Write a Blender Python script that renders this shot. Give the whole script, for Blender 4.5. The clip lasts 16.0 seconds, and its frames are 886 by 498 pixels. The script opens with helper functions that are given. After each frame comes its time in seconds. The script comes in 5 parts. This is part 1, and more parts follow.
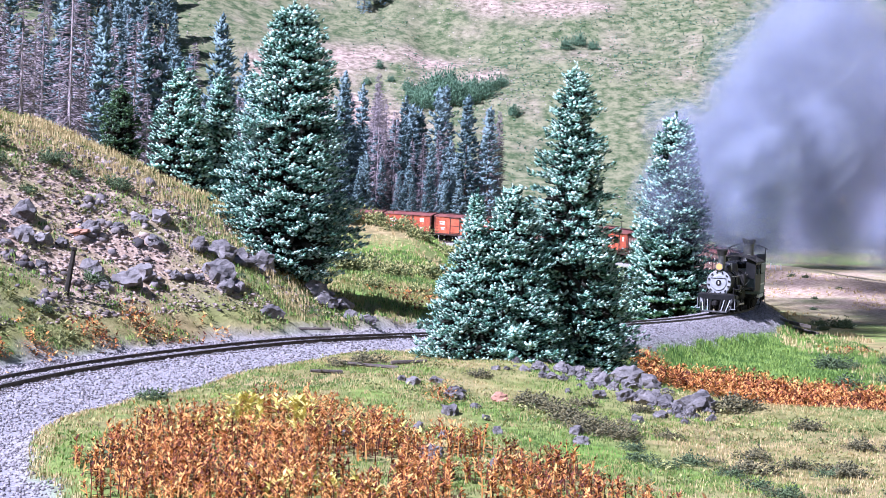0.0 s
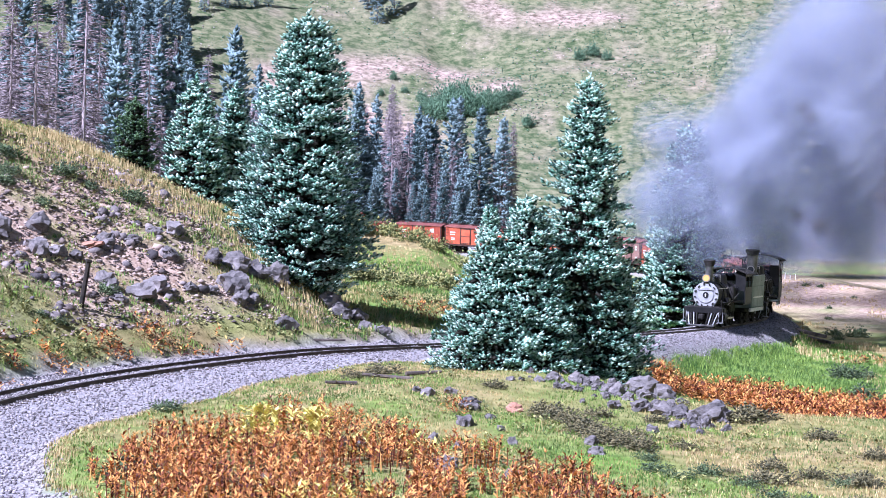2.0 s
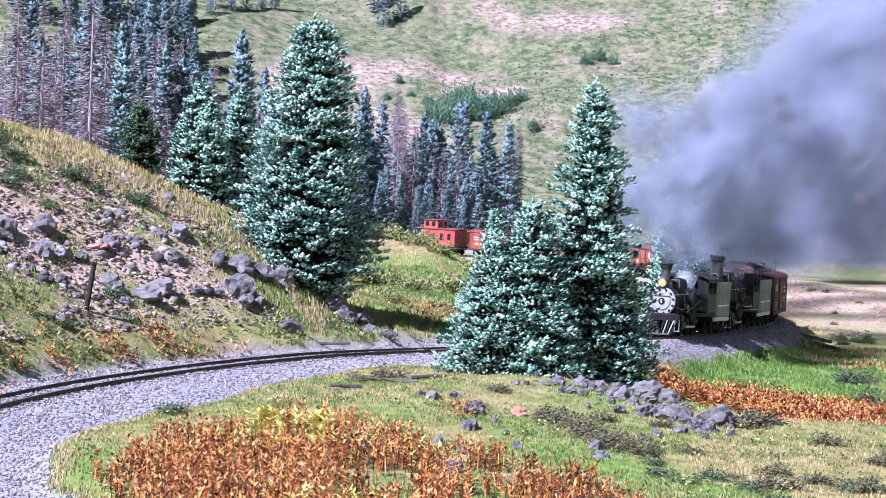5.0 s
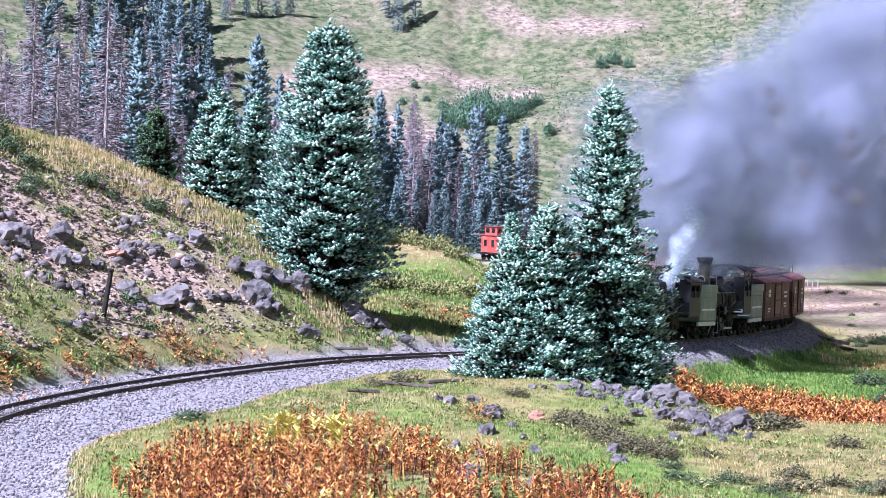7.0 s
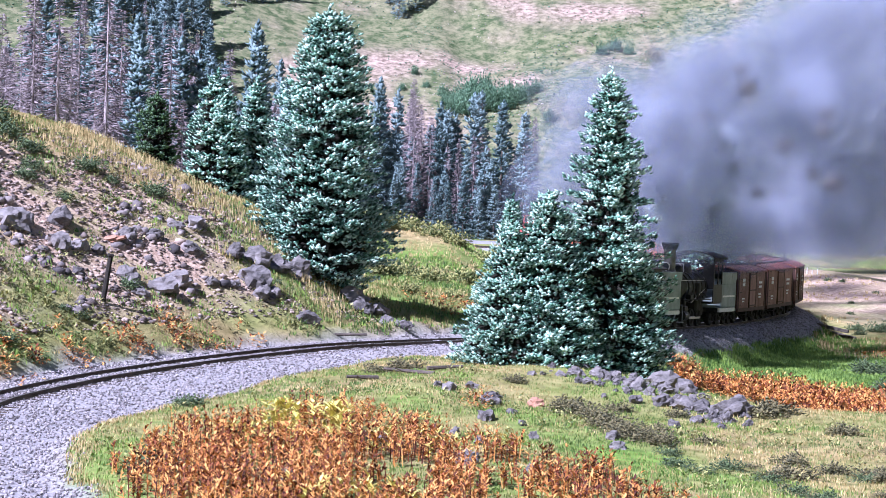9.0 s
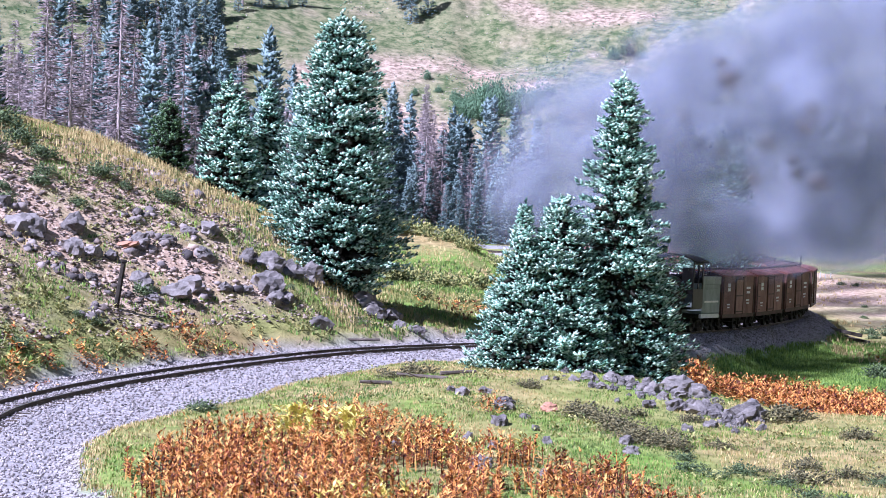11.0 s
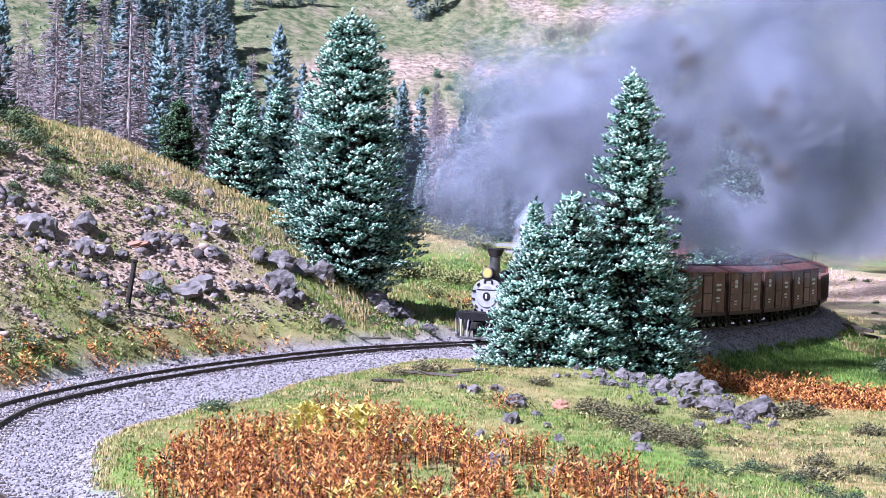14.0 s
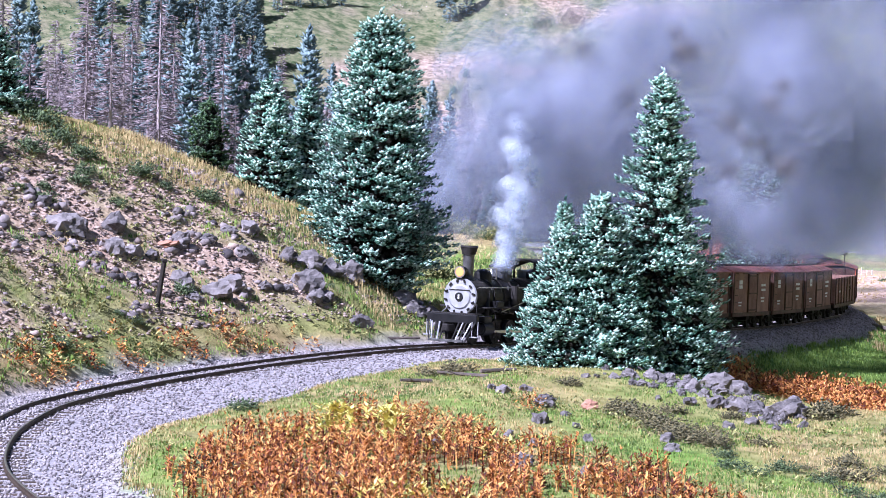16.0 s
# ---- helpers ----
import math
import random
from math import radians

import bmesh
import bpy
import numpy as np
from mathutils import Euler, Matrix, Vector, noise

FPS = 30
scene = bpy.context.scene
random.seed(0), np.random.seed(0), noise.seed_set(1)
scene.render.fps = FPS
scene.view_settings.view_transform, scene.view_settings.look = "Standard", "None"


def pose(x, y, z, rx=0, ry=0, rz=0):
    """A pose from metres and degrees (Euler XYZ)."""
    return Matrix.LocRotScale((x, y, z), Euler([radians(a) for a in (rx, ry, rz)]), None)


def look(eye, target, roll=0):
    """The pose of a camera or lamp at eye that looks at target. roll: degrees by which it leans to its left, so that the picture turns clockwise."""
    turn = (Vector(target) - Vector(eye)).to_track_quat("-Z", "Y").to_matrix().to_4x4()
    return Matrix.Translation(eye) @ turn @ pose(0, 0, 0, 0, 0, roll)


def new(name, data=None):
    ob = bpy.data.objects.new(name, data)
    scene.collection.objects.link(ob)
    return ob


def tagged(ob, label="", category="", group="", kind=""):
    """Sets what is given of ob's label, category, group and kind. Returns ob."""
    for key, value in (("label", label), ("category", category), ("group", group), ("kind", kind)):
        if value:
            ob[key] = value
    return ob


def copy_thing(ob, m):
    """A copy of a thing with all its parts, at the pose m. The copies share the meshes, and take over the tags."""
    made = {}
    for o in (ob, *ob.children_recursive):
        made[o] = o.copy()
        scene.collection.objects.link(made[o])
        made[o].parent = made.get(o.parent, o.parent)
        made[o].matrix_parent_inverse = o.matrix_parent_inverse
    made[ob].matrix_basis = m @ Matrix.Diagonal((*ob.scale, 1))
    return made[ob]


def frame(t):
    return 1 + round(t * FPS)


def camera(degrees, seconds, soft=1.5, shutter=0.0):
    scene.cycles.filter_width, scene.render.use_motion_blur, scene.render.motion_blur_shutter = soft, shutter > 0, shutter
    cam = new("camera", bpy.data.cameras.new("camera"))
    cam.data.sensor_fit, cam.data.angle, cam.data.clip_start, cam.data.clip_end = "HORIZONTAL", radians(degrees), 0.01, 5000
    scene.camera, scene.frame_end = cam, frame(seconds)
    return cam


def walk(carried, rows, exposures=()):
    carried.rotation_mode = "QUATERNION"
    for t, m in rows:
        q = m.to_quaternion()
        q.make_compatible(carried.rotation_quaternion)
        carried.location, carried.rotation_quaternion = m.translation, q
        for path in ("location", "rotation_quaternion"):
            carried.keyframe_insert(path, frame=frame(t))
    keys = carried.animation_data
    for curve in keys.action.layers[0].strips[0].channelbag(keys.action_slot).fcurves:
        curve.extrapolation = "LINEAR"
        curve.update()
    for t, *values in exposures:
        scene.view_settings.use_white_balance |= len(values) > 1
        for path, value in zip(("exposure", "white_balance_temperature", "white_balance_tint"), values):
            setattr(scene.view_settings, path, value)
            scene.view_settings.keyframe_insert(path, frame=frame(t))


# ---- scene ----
import itertools

# One lens on a tripod head: the eye stays where it is and the view swings slowly to the left.
EYE = Vector((0.0, 0.0, 7.2))
cam = camera(22.2, 16.0, soft=0.45)


def view(yaw, pitch, roll):
    y, p = radians(yaw), radians(pitch)
    ahead = Vector((-math.sin(y) * math.cos(p), math.cos(y) * math.cos(p), math.sin(p)))
    return look(EYE, EYE + 100 * ahead, roll)


walk(cam, [
    (0.0, view(-1.48, -2.63, 2.23)), (0.5, view(-1.31, -2.54, 2.16)), (1.0, view(-1.24, -2.46, 2.05)),
    (1.5, view(-1.19, -2.47, 2.02)), (2.0, view(-1.11, -2.37, 2.00)), (2.5, view(-1.04, -2.31, 2.14)),
    (3.0, view(-1.06, -2.35, 2.26)), (3.5, view(-1.03, -2.32, 2.22)), (4.0, view(-1.03, -2.26, 2.18)),
    (6.5, view(-0.70, -2.32, 2.08)), (7.0, view(-0.55, -2.18, 1.80)), (7.5, view(-0.59, -2.99, 1.86)),
    (8.0, view(-0.62, -2.62, 2.01)), (10.5, view(-0.40, -2.47, 1.89)), (11.0, view(-0.24, -2.41, 1.85)),
    (11.5, view(-0.05, -2.38, 1.77)), (12.0, view(-0.05, -2.47, 1.73)), (12.5, view(0.00, -2.50, 1.70)),
    (13.0, view(0.05, -2.47, 1.77)), (13.5, view(0.05, -2.42, 1.70)), (14.0, view(0.03, -2.47, 1.54)),
    (14.5, view(-0.02, -2.53, 1.49)), (15.0, view(0.18, -2.51, 1.47)), (15.5, view(0.48, -2.55, 1.48)),
    (16.0, view(0.77, -2.49, 1.55))], exposures=[(0.0, 1.12, 5150, 28), (16.0, 1.12, 5250, 28)])

# ---- daylight ----
TO_SUN = Vector((-0.53, -0.44, 0.73)).normalized()
world = bpy.data.worlds.new("sky")
scene.world = world
world.use_nodes = True
wn = world.node_tree.nodes
sky = wn.new("ShaderNodeTexSky")
sky.sky_type = "NISHITA"
sky.sun_disc = False
sky.sun_elevation = math.asin(TO_SUN.z)
sky.sun_rotation = math.atan2(TO_SUN.x, TO_SUN.y)
sky.altitude = 3000
wn["Background"].inputs["Strength"].default_value = 0.05
world.node_tree.links.new(sky.outputs[0], wn["Background"].inputs["Color"])
sun = new("sun", bpy.data.lights.new("sun", "SUN"))
sun.data.energy = 5.0
sun.data.angle = radians(0.55)
sun.data.color = (1.0, 0.97, 0.93)
sun.matrix_world = look(TO_SUN * 50, (0, 0, 0))


# ---- materials ----
def surface(name, dark, light, scale=3.0, rough=0.8, bump=0.3, metal=0.0, fine=None, island=0.0, each=0.0, spec=0.4, detail=6.0):
    """A worn surface: two scales of noise between two colours, with relief; island / each vary single pieces."""
    m = bpy.data.materials.new(name)
    m.use_nodes = True
    n, l = m.node_tree.nodes, m.node_tree.links
    b = n["Principled BSDF"]
    co = n.new("ShaderNodeTexCoord")
    big = n.new("ShaderNodeTexNoise")
    big.inputs["Scale"].default_value = scale
    big.inputs["Detail"].default_value = detail
    small = n.new("ShaderNodeTexNoise")
    small.inputs["Scale"].default_value = fine or scale * 9
    small.inputs["Detail"].default_value = 3
    for t in (big, small):
        l.new(co.outputs["Object"], t.inputs["Vector"])
    mix = n.new("ShaderNodeMath")
    mix.operation = "MULTIPLY_ADD"
    mix.inputs[1].default_value = 0.45
    l.new(small.outputs["Fac"], mix.inputs[0])
    half = n.new("ShaderNodeMath")
    half.operation = "MULTIPLY_ADD"
    half.inputs[1].default_value, half.inputs[2].default_value = 1.5, -0.45
    l.new(big.outputs["Fac"], half.inputs[0])
    l.new(half.outputs[0], mix.inputs[2])
    fac = mix.outputs[0]
    for amount, kind, socket in ((island, "ShaderNodeNewGeometry", "Random Per Island"), (each, "ShaderNodeObjectInfo", "Random")):
        if amount:
            src = n.new(kind)
            add = n.new("ShaderNodeMath")
            add.operation = "MULTIPLY_ADD"
            add.inputs[1].default_value = amount
            l.new(src.outputs[socket], add.inputs[0])
            sub = n.new("ShaderNodeMath")
            sub.operation = "SUBTRACT"
            sub.inputs[1].default_value = amount / 2
            l.new(add.outputs[0], sub.inputs[0])
            l.new(fac, add.inputs[2])
            fac = sub.outputs[0]
    ramp = n.new("ShaderNodeValToRGB")
    ramp.color_ramp.elements[0].color = (*dark, 1)
    ramp.color_ramp.elements[1].color = (*light, 1)
    ramp.color_ramp.elements[0].position, ramp.color_ramp.elements[1].position = 0.2, 0.85
    l.new(fac, ramp.inputs["Fac"])
    l.new(ramp.outputs["Color"], b.inputs["Base Color"])
    b.inputs["Roughness"].default_value = rough
    b.inputs["Metallic"].default_value = metal
    b.inputs["Specular IOR Level"].default_value = spec
    if bump:
        bp = n.new("ShaderNodeBump")
        bp.inputs["Strength"].default_value = bump
        bp.inputs["Distance"].default_value = 0.03
        l.new(small.outputs["Fac"], bp.inputs["Height"])
        l.new(bp.outputs["Normal"], b.inputs["Normal"])
    return m


def ramp_stops(m, stops):
    """Replaces a surface's two colours by several."""
    r = next(x for x in m.node_tree.nodes if x.type == "VALTORGB").color_ramp
    for k, (pos, col) in enumerate(stops):
        e = r.elements[k] if k < 2 else r.elements.new(pos)
        e.position, e.color = pos, (*col, 1)
    return m


M_rail = surface("rail_steel", (0.035, 0.025, 0.02), (0.10, 0.07, 0.05), 4, 0.6, 0.2, 0.3)
M_rail_top = surface("rail_head", (0.25, 0.23, 0.21), (0.45, 0.43, 0.40), 6, 0.35, 0.05, 0.9)
M_tie = surface("tie_wood", (0.03, 0.022, 0.016), (0.09, 0.065, 0.05), 2, 0.9, 0.6, each=0.5)
M_stone = surface("ballast_stone", (0.13, 0.115, 0.115), (0.41, 0.37, 0.375), 5, 0.9, 0.4, island=0.9)
M_rock = surface("lava_rock", (0.045, 0.041, 0.042), (0.26, 0.232, 0.23), 1.6, 0.9, 0.8, each=0.35)
M_rock_loose = surface("loose_lava_stone", (0.06, 0.052, 0.055), (0.33, 0.28, 0.27), 1.6, 0.9, 0.8, island=0.8)
M_rock_red = surface("rust_rock", (0.28, 0.13, 0.08), (0.48, 0.27, 0.19), 2, 0.9, 0.6)
M_rubble = surface("slope_rubble", (0.10, 0.08, 0.075), (0.46, 0.355, 0.30), 3, 0.9, 0.5, island=1.1)
M_needle = ramp_stops(surface("spruce_needles", (0, 0, 0), (1, 1, 1), 1.2, 0.6, 0.0, island=1.3, spec=0.3),
                      [(0.10, (0.016, 0.05, 0.034)), (0.95, (0.60, 0.76, 0.66)), (0.38, (0.10, 0.235, 0.16)), (0.66, (0.29, 0.48, 0.375))])
M_needle_deep = surface("spruce_needles_deep", (0.015, 0.045, 0.02), (0.07, 0.14, 0.045), 0.8, 0.5, 0.0, island=1.0, spec=0.5)
# paler and bluer than the near needles: distance haze put into the colour
M_needle_haze = surface("far_needles_hazed", (0.045, 0.085, 0.09), (0.20, 0.275, 0.29), 0.5, 0.6, 0.0, island=0.8, each=0.5)
# near-black, so the shade deep inside the crowns sits in the colour
M_twig_shade = surface("inner_twig_shade", (0.010, 0.010, 0.008), (0.035, 0.032, 0.025), 2, 0.95, 0.0, island=0.6, spec=0.1)
M_bark = surface("bark", (0.05, 0.04, 0.035), (0.16, 0.13, 0.11), 4, 0.95, 0.7)
M_deadwood = surface("dead_wood", (0.15, 0.12, 0.13), (0.45, 0.375, 0.39), 1.0, 0.9, 0.3, island=0.5, each=0.3)
M_grass = ramp_stops(surface("grass_blades", (0.1, 0.1, 0.03), (0.4, 0.3, 0.13), 0.22, 0.7, 0.0, island=0.45, fine=1.2),
                     [(0.22, (0.055, 0.115, 0.022)), (0.95, (0.56, 0.42, 0.20)), (0.48, (0.17, 0.22, 0.05)), (0.74, (0.36, 0.29, 0.11))])
M_grass_green = surface("green_grass_blades", (0.055, 0.125, 0.018), (0.26, 0.37, 0.07), 0.3, 0.65, 0.0, island=0.7, fine=1.2)
M_straw = surface("straw_grass_blades", (0.34, 0.25, 0.10), (0.64, 0.50, 0.25), 0.5, 0.7, 0.0, island=0.8)
M_leaf = ramp_stops(surface("autumn_leaves", (0.2, 0.06, 0.02), (0.6, 0.3, 0.08), 0.5, 0.75, 0.0, island=1.2, fine=3, spec=0.2),
                    [(0.08, (0.075, 0.022, 0.018)), (0.98, (0.74, 0.40, 0.125)), (0.36, (0.25, 0.08, 0.035)), (0.70, (0.53, 0.205, 0.052))])
M_leaf_yellow = surface("yellow_leaves", (0.42, 0.33, 0.05), (0.75, 0.68, 0.20), 2, 0.55, 0.0, island=0.9)
M_leaf_bush = surface("bush_leaves", (0.035, 0.06, 0.025), (0.14, 0.19, 0.08), 1, 0.6, 0.0, island=0.9)
M_leaf_weed = surface("weed_leaves", (0.075, 0.105, 0.028), (0.38, 0.36, 0.13), 0.7, 0.7, 0.0, island=1.0)
M_leaf_heath = surface("heath_leaves", (0.06, 0.06, 0.03), (0.22, 0.19, 0.09), 1, 0.7, 0.0, island=0.9)
M_far_bush = surface("far_bush_leaves", (0.05, 0.11, 0.06), (0.14, 0.24, 0.14), 1, 0.6, 0.0, island=0.9)
M_black = surface("engine_black", (0.004, 0.004, 0.005), (0.018, 0.017, 0.018), 2, 0.5, 0.15, 0.0, spec=0.25)
M_iron_grey = surface("smoke_grey_iron", (0.05, 0.05, 0.052), (0.16, 0.155, 0.15), 3, 0.5, 0.1, 0.5)
M_black_dull = surface("sooty_iron", (0.009, 0.008, 0.008), (0.045, 0.04, 0.038), 3, 0.75, 0.3, 0.1, spec=0.25)
M_silver = surface("smokebox_silver", (0.27, 0.27, 0.29), (0.42, 0.42, 0.44), 3, 0.5, 0.05, 0.1)
M_steel = surface("bright_steel", (0.35, 0.34, 0.33), (0.6, 0.58, 0.56), 5, 0.35, 0.05, 0.9)
M_tender = surface("tender_green_grey", (0.11, 0.135, 0.135), (0.26, 0.30, 0.295), 1.2, 0.55, 0.1, 0.1)
M_boxcar = surface("weathered_brown_boards", (0.15, 0.072, 0.058), (0.33, 0.185, 0.15), 1.1, 0.8, 0.3, each=0.5)
M_boxcar_red = surface("mineral_red_boards", (0.30, 0.055, 0.028), (0.52, 0.12, 0.055), 0.9, 0.75, 0.25, each=0.4)
M_roof_red = surface("red_roof_sheet", (0.12, 0.036, 0.03), (0.25, 0.085, 0.07), 1.5, 0.65, 0.15, each=0.3)
M_iron_red = surface("red_brown_iron", (0.035, 0.016, 0.013), (0.09, 0.04, 0.032), 3, 0.7, 0.2)
M_paint_white = surface("white_lettering", (0.6, 0.58, 0.55), (0.82, 0.8, 0.77), 8, 0.8, 0.0)
M_caboose = surface("caboose_red", (0.42, 0.06, 0.05), (0.62, 0.13, 0.10), 1, 0.6, 0.1)
M_window_dark = surface("dark_window_glass", (0.01, 0.012, 0.015), (0.03, 0.035, 0.04), 2, 0.1, 0.0, spec=0.6)
M_road = surface("road_asphalt", (0.20, 0.19, 0.19), (0.32, 0.31, 0.30), 0.3, 0.9, 0.1)
M_post = surface("old_post_wood", (0.012, 0.010, 0.009), (0.045, 0.036, 0.03), 4, 0.9, 0.5)


def lamp_glow(name, colour, strength):
    m = bpy.data.materials.new(name)
    m.use_nodes = True
    b = m.node_tree.nodes["Principled BSDF"]
    b.inputs["Base Color"].default_value = (*[c * .35 for c in colour], 1)
    b.inputs["Emission Color"].default_value = (*colour, 1)
    b.inputs["Emission Strength"].default_value = strength
    b.inputs["Roughness"].default_value = 0.2
    return m


M_headlight = lamp_glow("headlight_lens", (1.0, 0.42, 0.13), 0.62)


def smoke_skin(name, colour, thick, scale):
    """Thin veil of smoke: scatters light both ways and lets most through; thicker in noise lumps."""
    m = bpy.data.materials.new(name)
    m.use_nodes = True
    n, l = m.node_tree.nodes, m.node_tree.links
    n.remove(n["Principled BSDF"])
    out = n["Material Output"]
    clear = n.new("ShaderNodeBsdfTransparent")
    front = n.new("ShaderNodeBsdfDiffuse")
    back = n.new("ShaderNodeBsdfTranslucent")
    both = n.new("ShaderNodeMixShader")
    both.inputs[0].default_value = 0.5
    for s in (front, back):
        s.inputs["Color"].default_value = (*colour, 1)
    l.new(front.outputs[0], both.inputs[1])
    l.new(back.outputs[0], both.inputs[2])
    co = n.new("ShaderNodeTexCoord")
    nz = n.new("ShaderNodeTexNoise")
    nz.inputs["Scale"].default_value = scale
    nz.inputs["Detail"].default_value = 4
    nz.inputs["Roughness"].default_value = 0.55
    l.new(co.outputs["Object"], nz.inputs["Vector"])
    rng = n.new("ShaderNodeMapRange")
    rng.inputs["From Min"].default_value, rng.inputs["From Max"].default_value = 0.3, 0.7
    rng.inputs["To Min"].default_value, rng.inputs["To Max"].default_value = thick * 0.4, thick
    l.new(nz.outputs["Fac"], rng.inputs["Value"])
    mix = n.new("ShaderNodeMixShader")
    l.new(rng.outputs["Result"], mix.inputs[0])
    l.new(clear.outputs[0], mix.inputs[1])
    l.new(both.outputs[0], mix.inputs[2])
    l.new(mix.outputs[0], out.inputs["Surface"])
    return m


scene.cycles.transparent_max_bounces = 160
M_smoke = [smoke_skin("coal_smoke_%s" % n, (0.45, 0.48, 0.60), t, 0.6) for n, t in (("rim", .03), ("haze", .055), ("veil", .085), ("body", .12), ("heart", .16), ("core", .21))]
M_smoke_dark = [smoke_skin("fresh_smoke_%s" % n, (0.22, 0.205, 0.215), t, 0.9) for n, t in (("rim", .05), ("veil", .11), ("body", .18), ("core", .26))]
M_smoke_thin = [smoke_skin("thin_smoke_%s" % n, (0.40, 0.40, 0.42), t, 0.9) for n, t in (("rim", .07), ("veil", .11), ("body", .16), ("core", .2))]
M_steam = [smoke_skin("white_steam_%s" % n, (0.80, 0.86, 0.97), t, 0.9) for n, t in (("rim", .12), ("veil", .2), ("body", .3), ("core", .38))]


# ---- mesh helpers ----
def link_mesh(name, me, material=None, parent=None, label=""):
    ob = new(name, me)
    if material and not me.materials:
        me.materials.append(material)
    ob.parent = parent
    if label:
        ob["label"] = label
    return ob


def part(name, bm, material, parent=None, label="", smooth=False):
    me = bpy.data.meshes.new(name)
    bm.to_mesh(me)
    bm.free()
    if smooth:
        me.polygons.foreach_set("use_smooth", [True] * len(me.polygons))
    return link_mesh(name, me, material, parent, label)


def box(bm, x, y, z, sx, sy, sz, bevel=0.0, turn=None):
    m = Matrix.Translation((x, y, z)) @ (turn or Matrix()) @ Matrix.Diagonal((sx, sy, sz, 1))
    made = bmesh.ops.create_cube(bm, size=1, matrix=m)
    if bevel:
        edges = list({e for v in made["verts"] for e in v.link_edges})
        bmesh.ops.bevel(bm, geom=edges, offset=bevel, segments=1, affect="EDGES")
    return bm


def rod(bm, a, b, r0, r1=None, seg=10, caps=True):
    a, b = Vector(a), Vector(b)
    d = b - a
    m = Matrix.Translation((a + b) / 2) @ d.to_track_quat("Z", "Y").to_matrix().to_4x4()
    bmesh.ops.create_cone(bm, cap_ends=caps, segments=seg, radius1=r0, radius2=r0 if r1 is None else r1, depth=d.length, matrix=m)
    return bm


def ball(bm, x, y, z, rx, ry=None, rz=None, sub=2):
    m = Matrix.Translation((x, y, z)) @ Matrix.Diagonal((rx, ry or rx, rz or rx, 1))
    bmesh.ops.create_icosphere(bm, subdivisions=sub, radius=1, matrix=m)
    return bm


def tri_mesh(name, verts, tris):
    me = bpy.data.meshes.new(name)
    nv, nt = len(verts), len(tris)
    me.vertices.add(nv)
    me.vertices.foreach_set("co", np.asarray(verts, np.float32).ravel())
    me.loops.add(nt * 3)
    me.loops.foreach_set("vertex_index", np.asarray(tris, np.int32).ravel())
    me.polygons.add(nt)
    me.polygons.foreach_set("loop_start", np.arange(nt, dtype=np.int32) * 3)
    me.update(calc_edges=True)
    me.validate()
    return me


def many(name, shape, places, axes):
    """One mesh of many small shapes: shape = (verts, tris); axes: (n, 3, 3), whose rows are the shape's scaled axes."""
    v, f = np.asarray(shape[0], float), np.asarray(shape[1])
    pts = np.einsum("ki,nij->nkj", v, axes) + places[:, None, :]
    tris = f[None] + (np.arange(len(places)) * len(v))[:, None, None]
    return tri_mesh(name, pts.reshape(-1, 3), tris.reshape(-1, 3))


def frames_of(along, up=(0, 0, 1)):
    """Right-handed unit axes whose first row runs along each given direction."""
    a = along / np.linalg.norm(along, axis=1, keepdims=True)
    s = np.cross(np.broadcast_to(np.asarray(up, float), a.shape), a)
    s /= np.linalg.norm(s, axis=1, keepdims=True) + 1e-9
    return np.stack([a, s, np.cross(a, s)], 1)


OCTA = ([(-.5, 0, 0), (.5, 0, 0), (0, -.5, 0), (0, .5, 0), (0, 0, -.5), (0, 0, .5)],
        [(0, 4, 2), (2, 4, 1), (1, 4, 3), (3, 4, 0), (2, 5, 0), (1, 5, 2), (3, 5, 1), (0, 5, 3)])
PHI = (1 + 5 ** .5) / 2
ICO_V = np.array([(0, s * 1, t * PHI) for s in (-1, 1) for t in (-1, 1)] + [(s * 1, t * PHI, 0) for s in (-1, 1) for t in (-1, 1)] + [(t * PHI, 0, s * 1) for s in (-1, 1) for t in (-1, 1)])
ICO_F = [t for t in itertools.combinations(range(12), 3) if all(np.linalg.norm(ICO_V[a] - ICO_V[b]) < 2.1 for a, b in itertools.combinations(t, 2))]
ICO_F = [t if np.dot(np.cross(ICO_V[t[1]] - ICO_V[t[0]], ICO_V[t[2]] - ICO_V[t[0]]), ICO_V[t[0]]) > 0 else t[::-1] for t in ICO_F]
CHUNK = (ICO_V * .27 * np.random.RandomState(2).uniform(.75, 1.2, (12, 1)), ICO_F)
SPRIG = ([(0, 0, 0), (.45, .5, 0.06), (1, 0, .22), (.45, -.5, .06), (.4, 0, -.32)],
         [(0, 1, 3), (1, 2, 3), (0, 4, 1), (1, 4, 2), (2, 4, 3), (3, 4, 0)])
BLADE = ([(0, .5, 0), (0, -.5, 0), (.15, .3, .6), (.15, -.3, .6), (.5, 0, 1)], [(0, 1, 2), (1, 3, 2), (2, 3, 4)])
LEAF = ([(0, 0, 0), (.4, .5, .12), (.45, 0, .0), (.4, -.5, .12), (1, 0, -.12)], [(0, 2, 1), (0, 3, 2), (1, 2, 4), (2, 3, 4)])


